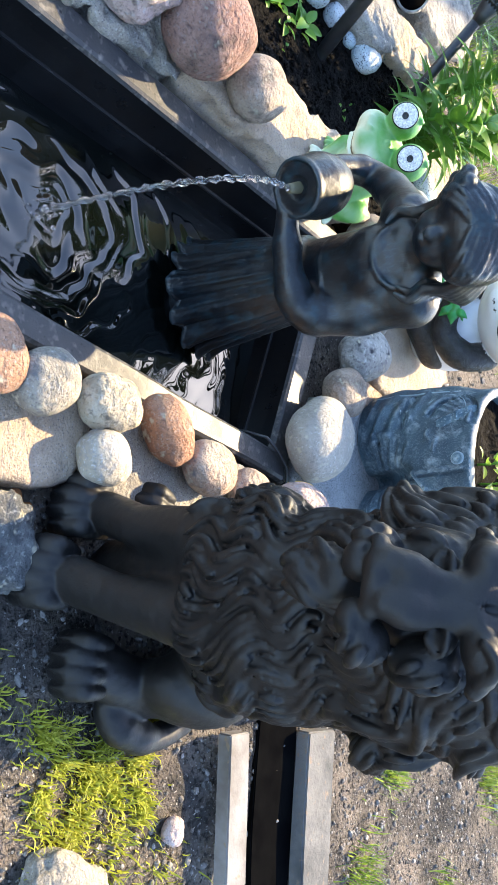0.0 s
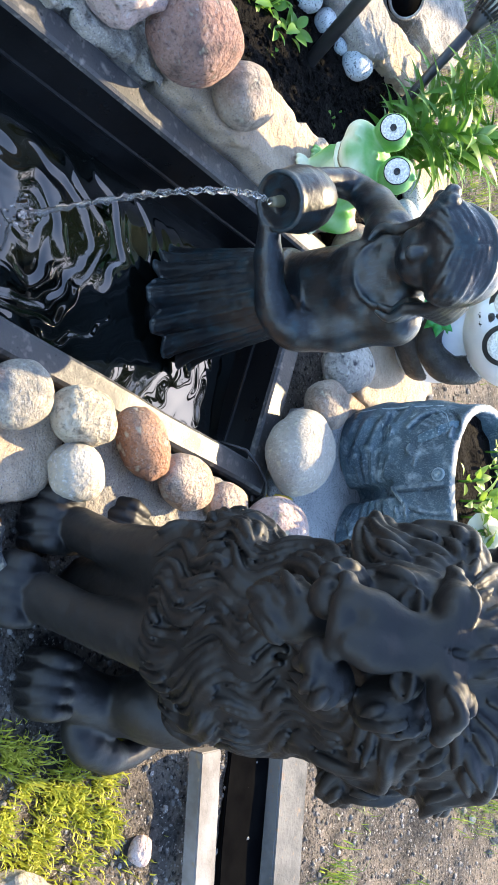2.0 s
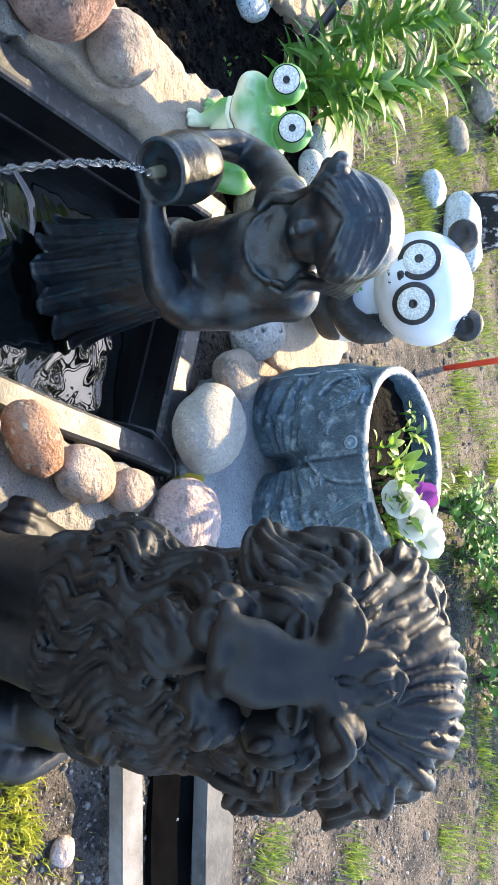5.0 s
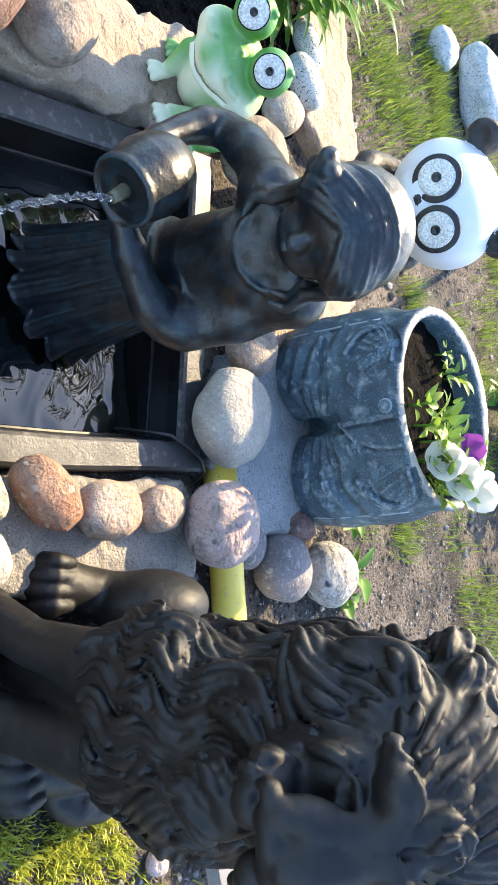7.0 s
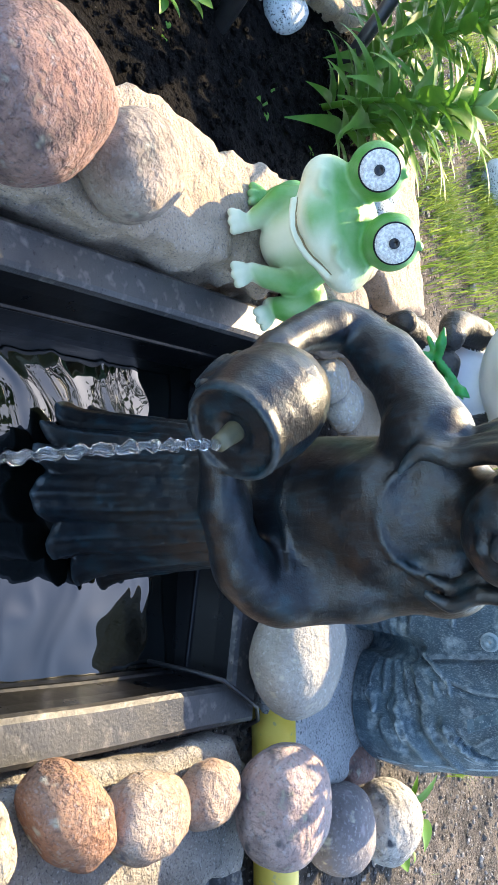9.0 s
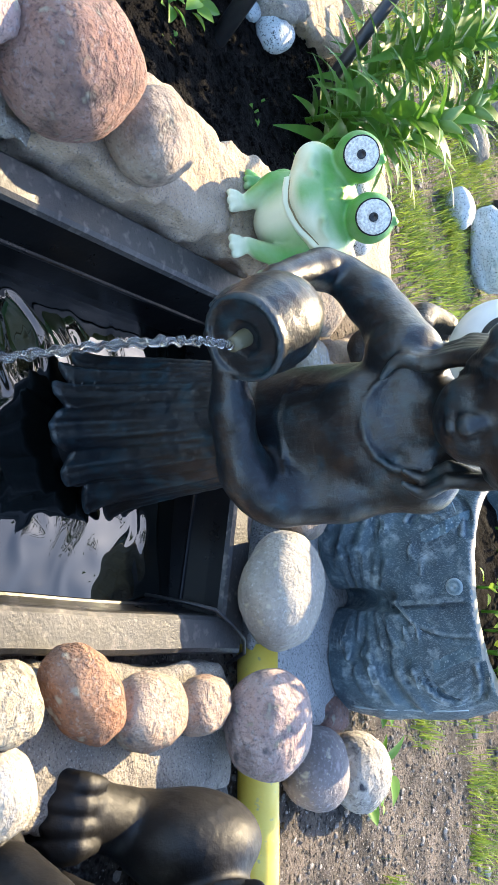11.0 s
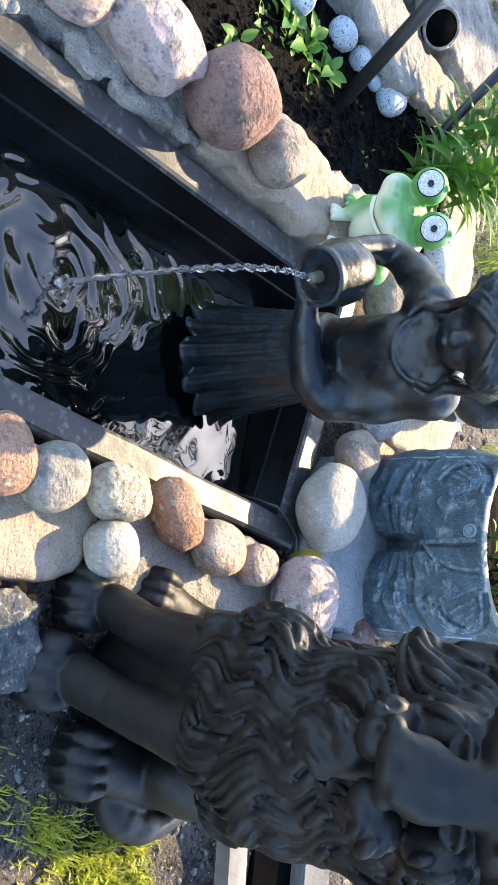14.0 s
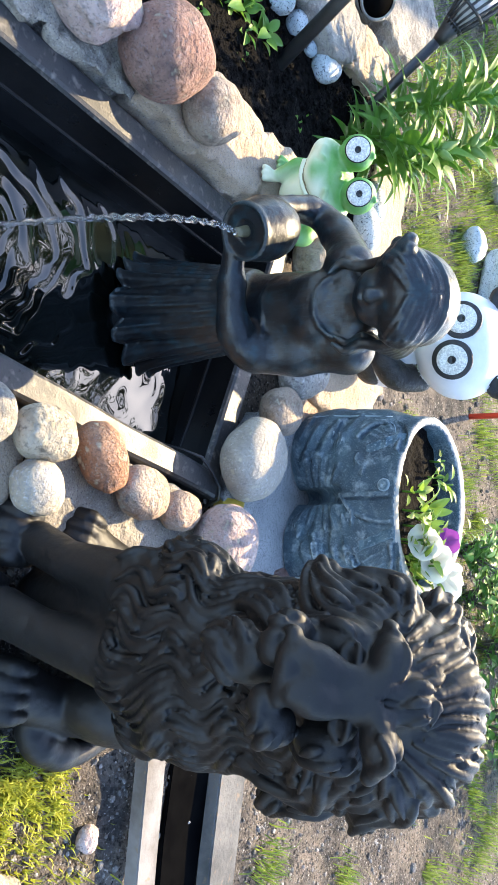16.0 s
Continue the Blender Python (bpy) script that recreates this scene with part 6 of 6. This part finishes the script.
# ---- garden lamps ----
def torch(base, way, length, head, label):
    w = Vector(way).normalized()
    root = holder("garden_torch", base, label, "garden lamp", "black garden torches")
    part("pole", pipe_mesh("pole", [w * -0.02, w * length], 0.0150 if not head else 0.0125, PLASTIC, 16), root)
    if not head:
        return
    q = w.to_track_quat("Z", "Y").to_matrix().to_4x4()
    L = length
    lantern = part("lantern_collar", pipe_mesh("lantern_collar", [q @ Vector((0, 0, L + h)) for h in (-0.02, 0.0, 0.02, 0.03)], [0.012, 0.018, 0.024, 0.024], PLASTIC, 20), root)
    for i in range(16):
        a = 2 * math.pi * i / 16
        pts = [q @ Vector((r * math.cos(a + 0.5 * h), r * math.sin(a + 0.5 * h), L + h * 0.15)) for h, r in ((0.15, 0.022), (0.4, 0.034), (0.7, 0.043), (1.0, 0.048))]
        part("slat", pipe_mesh("slat", pts, 0.0032, PLASTIC, 6), lantern)
    for h, r in ((0.03, 0.024), (0.075, 0.039), (0.15, 0.049)):
        pts = [q @ Vector((r * math.cos(a), r * math.sin(a), L + h)) for a in np.linspace(0, 2 * math.pi, 25)]
        part("ring", pipe_mesh("ring", pts, 0.0035, PLASTIC, 8), lantern)
    part("light_core", pipe_mesh("light_core", [q @ Vector((0, 0, L + h)) for h in (0.032, 0.07, 0.145)], [0.014, 0.026, 0.036], CORE, 20), root, "pale translucent light core")
    part("cap", pipe_mesh("cap", [q @ Vector((0, 0, L + h)) for h in (0.146, 0.150, 0.162, 0.168)], [0.050, 0.054, 0.050, 0.02], PLASTIC, 28), root)


torch((-0.735, 1.440, -0.03), (-0.55, 0.13, 0.83), 0.62, False, "black tilted garden torch pole stuck in soil")
torch((-0.690, 1.745, -0.03), (-0.56, 0.12, 0.82), 0.30, True, "black slatted garden torch leaning behind the lilies")
spot = holder("garden_spotlight", (-1.03, 1.83, 0.03), "round black garden spotlight with a pale rim", "garden lamp")
sq = Vector((0.55, -0.55, 0.65)).to_track_quat("Z", "Y").to_matrix().to_4x4()
part("housing", pipe_mesh("housing", [sq @ Vector((0, 0, h)) for h in (-0.035, -0.03, 0.0, 0.02)], [0.02, 0.034, 0.044, 0.046], LINER, 28), spot)
part("rim", pipe_mesh("rim", [sq @ Vector((0.044 * math.cos(a), 0.044 * math.sin(a), 0.021)) for a in np.linspace(0, 2 * math.pi, 29)], 0.004, GRAVEL, 8), spot, "pale scuffed rim")

# ---- pipe, boards, cable, stake ----
thing("drain_pipe", pipe_mesh("drain_pipe", [(0, 0, 0), (0.15, -0.055, -0.002), (0.28, -0.103, -0.006), (0.37, -0.135, -0.012)], 0.0285, YELLOW, 32), "faded yellow plastic pipe between the slabs", "pipe", (0.150, 1.200, -0.016))
wb = thing("board", box_mesh("board", (0.22, 0.045, 0.028), PALE_WOOD, 0.002, 0.001, 8), "whitewashed board with screw holes behind the lion", "board", (0.625, 0.938, -0.014))
wb.rotation_euler = (0, 0, radians(-12))
gb = thing("plank", box_mesh("plank", (1.00, 0.080, 0.030), WOOD, 0.003, 0.002, 14), "weathered grey plank lying on the ground", "plank", (1.068, 1.041, -0.020))
gb.rotation_euler = (0, 0, radians(-16))
ls = thing("liner_strip", box_mesh("liner_strip", (1.06, 0.105, 0.012), LINER, 0.002, 0.004, 24), "strip of black pond liner between the boards", "pond liner", (1.01, 0.964, -0.040))
ls.rotation_euler = (0, 0, radians(-16))
thing("cable", pipe_mesh("cable", [(0.030, 1.075, -0.090), (0.048, 1.090, -0.03), (0.062, 1.100, 0.004), (0.090, 1.118, 0.012), (0.118, 1.140, 0.008), (0.142, 1.150, -0.004), (0.155, 1.145, -0.03)], 0.0028, PLASTIC, 10), "thin black pump cable over the pond rim", "cable")
thing("stake", pipe_mesh("stake", [(0, 0, -0.03), (0, 0, 0.30), (0, 0.01, 0.75)], 0.010, RED, 12), "thin red painted stake in the ground", "stake", (0.02, 2.62, -0.03))

# ---- further back: stump, stones, shrubs ----
st = [(0, 0, -0.03), (0, 0, 0.05), (0.01, 0, 0.16), (0.01, 0, 0.24), (0.01, 0, 0.245)]
thing("stump", pipe_mesh("stump", st, [0.125, 0.11, 0.10, 0.098, 0.02], BARK, 30), "blackened birch stump with pale bark", "stump", (-0.52, 3.18, -0.04))
rock(-0.43, 2.78, 0.02, (0.13, 0.06, 0.06), -15, B_BLUE, "pale bluish flat stone in the grass", 260, 0.16, square=3)
rock(-0.56, 2.62, -0.01, (0.06, 0.05, 0.04), 20, B_BLUE, "pale bluish stone in the grass", 261, 0.16)
rock(-1.02, 3.30, 0.0, (0.09, 0.06, 0.05), 20, B_GREY, "grey stone among weeds", 262, 0.14)
rock(-0.80, 2.95, -0.01, (0.07, 0.05, 0.04), 50, B_GREY, "grey stone among weeds", 263, 0.14)
rock(-0.62, 3.45, -0.01, (0.07, 0.05, 0.04), 50, B_WHITE, "pale stone among weeds", 264, 0.14)


def shrub(x, y, z, r, h, count, seed, label, leaf=(0.05, 0.022), mat=BUSH):
    rnd = random.Random(seed)
    root = holder("shrub", (x, y, z), label, "shrub", "shrubs behind the pond")
    me = blade_mesh("leaf", leaf[0], leaf[1], mat, 0.5, 0.25, 5, 0.8, 0.7)
    src = [np.array(v.co) for v in me.vertices]
    fsrc = [tuple(p.vertices) for p in me.polygons]
    V, F = [], []
    for i in range(7):
        a = i * 0.9 + rnd.uniform(-0.3, 0.3)
        tip = Vector((r * 0.8 * math.cos(a) * rnd.uniform(0.4, 1), r * 0.8 * math.sin(a) * rnd.uniform(0.4, 1), h * rnd.uniform(0.7, 1.1)))
        part("branch", pipe_mesh("branch", [(0, 0, -0.02), tuple(tip * 0.5 + Vector((0, 0, 0.02))), tuple(tip)], [0.006, 0.004, 0.002], WOOD, 6), root)
        for j in range(count // 7):
            s = rnd.uniform(0.25, 1.1)
            p = tip * s + Vector((rnd.gauss(0, 0.18 * r), rnd.gauss(0, 0.18 * r), rnd.gauss(0, 0.10 * h)))
            b, el = rnd.uniform(0, 6.28), rnd.uniform(-0.2, 0.7)
            m = aim(p, (math.cos(b) * math.cos(el), math.sin(b) * math.cos(el), math.sin(el)), rnd.uniform(-30, 30), rnd.uniform(0.6, 1.2))
            k = len(V)
            V += [tuple(m @ Vector(v)) for v in src]
            F += [tuple(q + k for q in f) for f in fsrc]
    tagged(part("foliage", mesh_from("foliage", V, F, [mat]), root), kind="stuff")




def tree(foot, top, crowns, seed, label):
    """A garden tree: leaning trunk, limbs and a loose crown of leaf clumps round its middle."""
    rnd = random.Random(seed)
    root = holder("tree", (foot[0], foot[1], -0.05), label, "tree", "trees behind the garden")
    b, t = Vector((foot[0], foot[1], -0.05)), Vector(top)
    mid = b.lerp(t, 0.5) + Vector((0.08, 0.05, 0))
    part("trunk", pipe_mesh("trunk", [(0, 0, 0), tuple((mid - b) * 0.5), tuple(mid - b), tuple(t - b)], [0.16, 0.13, 0.10, 0.03], BARK, 14), root)
    V, F = [], []
    masses = [(Vector(c), spread) for c, spread, n in crowns for _ in range(n)]
    for i, (c, spread) in enumerate(masses):
        u = Vector((rnd.gauss(0, 1), rnd.gauss(0, 1), rnd.gauss(0, 1))).normalized() * rnd.random() ** 0.45
        q = c + Vector((u.x * spread[0], u.y * spread[1], u.z * spread[2]))
        if i % max(len(masses) // 16, 1) == 0:
            s = mid.lerp(t, rnd.uniform(0.1, 0.9))
            part("limb", pipe_mesh("limb", [tuple(s - b), tuple((s + q) * 0.5 - b + Vector((0, 0, 0.12))), tuple(q - b)], [0.045, 0.028, 0.008], BARK, 8), root)
        for j in range(36):
            p = q - b + Vector((rnd.gauss(0, 0.14), rnd.gauss(0, 0.14), rnd.gauss(0, 0.12)))
            a = Vector((rnd.gauss(0, 1), rnd.gauss(0, 1), rnd.gauss(0, 0.6))).normalized()
            w = a.orthogonal().normalized()
            k = len(V)
            V += [tuple(p), tuple(p + a * 0.05 + w * 0.03), tuple(p + a * 0.11), tuple(p + a * 0.05 - w * 0.03)]
            F.append((k, k + 1, k + 2, k + 3))
    tagged(part("crown", mesh_from("crown", V, F, [TREE], False), root), kind="stuff")


TL = "leafy garden tree mirrored in the pond"
tree((-3.0, 5.9), (-2.7, 5.3, 4.9), [((-2.45, 5.0, 3.9), (0.95, 0.8, 1.0), 150)], 1, TL)
tree((-1.9, 6.2), (-1.0, 5.2, 5.6), [((-0.70, 5.0, 4.75), (1.15, 0.6, 0.62), 26), ((0.30, 5.0, 4.35), (0.55, 0.5, 0.40), 14)], 4, TL)
tree((-3.6, 9.5), (-3.5, 9.4, 8.5), [((-3.6, 9.5, 6.4), (2.0, 2.0, 2.2), 150)], 2, TL)
tree((5.8, 9.0), (5.8, 9.0, 8.0), [((5.8, 9.0, 6.0), (2.0, 2.0, 2.0), 120)], 3, TL)
SL = "leafy green shrub at the edge of the soil"
for k, (x, y, r, h, n) in enumerate([(0.62, 2.50, 0.18, 0.22, 300), (0.82, 2.62, 0.20, 0.26, 320), (1.06, 2.56, 0.22, 0.26, 320), (0.45, 2.42, 0.13, 0.18, 200), (1.30, 2.9, 0.25, 0.3, 300), (0.90, 2.95, 0.25, 0.3, 300), (0.62, 3.0, 0.22, 0.25, 260),
                                     (-1.15, 3.20, 0.22, 0.22, 300), (-1.45, 2.9, 0.25, 0.25, 320), (-0.95, 3.55, 0.24, 0.25, 320), (-0.55, 3.75, 0.24, 0.24, 300), (-1.6, 3.5, 0.3, 0.3, 320), (0.0, 3.9, 0.25, 0.25, 280)]):
    shrub(x, y, -0.045, r, h, n, 300 + k, SL, mat=WEED if k > 6 else BUSH)


# ---- grass, gravel, crumbs ----
def scatter_blades(name, spots, mat, label, seed, length=(0.02, 0.05)):
    """Tufts of grass: spots are (x, y, spread, count)."""
    rnd = np.random.RandomState(seed)
    V, F = [], []
    for x, y, sp, n in spots:
        px, py = rnd.normal(x, sp, n), rnd.normal(y, sp, n)
        keep = inside(POND, px, py) > 0.01
        pz = ground_height(px, py)
        for i in np.nonzero(keep)[0]:
            L, a, lean = rnd.uniform(*length), rnd.uniform(0, 6.28), rnd.uniform(0.1, 0.9)
            d = np.array((math.cos(a), math.sin(a), 0))
            s = np.array((-d[1], d[0], 0)) * rnd.uniform(0.0008, 0.0017)
            b = np.array((px[i], py[i], pz[i] - 0.002))
            m = b + d * L * 0.4 * lean + np.array((0, 0, L * 0.6))
            t = b + d * L * lean + np.array((0, 0, L * (1 - 0.35 * lean)))
            k = len(V)
            V += [b - s, b + s, m + s * 0.8, m - s * 0.8, t]
            F += [(k, k + 1, k + 2, k + 3), (k + 3, k + 2, k + 4)]
    thing(name, mesh_from(name, V, F, [mat]), label, "grass", kind="stuff")


rg = np.random.RandomState(12)
near = [(0.50 + 0.17 * (rg.rand() - 0.5), 0.72 + 0.20 * (rg.rand() - 0.5), rg.uniform(0.008, 0.018), 110) for _ in range(26)] + [(0.42, 0.64, 0.02, 160), (0.36, 0.56, 0.025, 160), (0.66, 0.80, 0.03, 100), (0.28, 0.50, 0.03, 120), (0.62, 0.70, 0.03, 160)]
far = [(rg.uniform(-1.3, -0.1), rg.uniform(2.15, 3.6), rg.uniform(0.03, 0.10), int(rg.uniform(140, 300))) for _ in range(58)]
far += [(rg.uniform(0.0, 1.6), rg.uniform(1.9, 3.6), rg.uniform(0.02, 0.07), int(rg.uniform(60, 160))) for _ in range(90)]
far += [(x, y, 0.03, 160) for x, y in ((0.75, 1.45), (0.90, 1.30), (0.55, 1.75), (0.05, 2.1), (0.18, 2.3), (1.1, 1.6), (0.95, 1.9), (0.42, 1.62))]
scatter_blades("grass_tufts", near, GRASS, "sunlit yellow-green grass tufts on gravelly soil", 5, (0.008, 0.030))
scatter_blades("grass_patches", far, FAR_GRASS, "thin green grass patches on bare soil", 6, (0.02, 0.06))


def scatter_stones(name, box, count, size, mat, label, seed, on=None, avoid=()):
    """Small chips and pebbles strewn over the ground."""
    rnd = np.random.RandomState(seed)
    ico = bmesh.new()
    bmesh.ops.create_icosphere(ico, subdivisions=1, radius=1.0)
    v0 = np.array([v.co[:] for v in ico.verts])
    f0 = np.array([[v.index for v in f.verts] for f in ico.faces])
    ico.free()
    x, y = rnd.uniform(box[0], box[1], count), rnd.uniform(box[2], box[3], count)
    keep = inside(POND, x, y) > 0.02
    if on is not None:
        keep &= inside(on, x, y) < -0.02
    for poly in avoid:
        keep &= inside(poly, x, y) > 0.0
    x, y = x[keep], y[keep]
    z = ground_height(x, y) if on is None else np.full(len(x), -0.008)
    V, F = [], []
    for i in range(len(x)):
        s = size[0] * (size[1] / size[0]) ** (rnd.rand() ** 2.2)
        r = s * rnd.uniform(0.6, 1.2, 3) * np.array((1, 1, 0.7))
        a = rnd.uniform(0, 6.28)
        q = v0 * (1 + 0.25 * rnd.uniform(-1, 1, (len(v0), 1))) * r
        q = np.stack([q[:, 0] * math.cos(a) - q[:, 1] * math.sin(a), q[:, 0] * math.sin(a) + q[:, 1] * math.cos(a), q[:, 2]], 1)
        F.append(f0 + len(v0) * i)
        V.append(q + np.array((x[i], y[i], z[i] + r[2] * 0.4)))
    thing(name, mesh_from(name, np.concatenate(V), np.concatenate(F), [mat], False), label, "gravel", kind="stuff")


def island(mat):
    """The same material, its colour varied from chip to chip."""
    m = mat.copy()
    nt = m.node_tree
    b = nt.nodes["Principled BSDF"]
    src = b.inputs["Base Color"].links[0].from_socket
    gi, hs, mr = nt.nodes.new("ShaderNodeNewGeometry"), nt.nodes.new("ShaderNodeHueSaturation"), nt.nodes.new("ShaderNodeMapRange")
    mr.inputs["To Min"].default_value, mr.inputs["To Max"].default_value = 0.2, 0.9
    nt.links.new(gi.outputs["Random Per Island"], mr.inputs["Value"])
    nt.links.new(mr.outputs[0], hs.inputs["Value"])
    nt.links.new(src, hs.inputs["Color"])
    nt.links.new(hs.outputs[0], b.inputs["Base Color"])
    return m


CHIPS, CRUMBS = island(GRAVEL), island(SOIL)
BED = [(-0.605, 1.01), (-0.72, 0.78), (-1.0, 0.3), (-1.5, 0.5), (-1.35, 1.3), (-1.0, 1.75), (-0.80, 1.95), (-0.62, 1.90), (-0.50, 1.80), (-0.36, 1.52), (-0.50, 1.44), (-0.55, 1.27), (-0.60, 1.10)]
scatter_stones("gravel", (0.12, 1.3, 0.40, 1.9), 7500, (0.0018, 0.007), CHIPS, "loose grey gravel and chips on the soil", 31)
scatter_stones("fine_gravel", (-1.6, 2.0, 1.9, 3.6), 3200, (0.003, 0.014), CHIPS, "loose gravel on the ground further back", 32)
scatter_stones("soil_crumbs", (-1.4, -0.35, 0.5, 1.9), 13000, (0.0016, 0.008), CRUMBS, "loose dark soil crumbs in the flower bed", 33, BED)
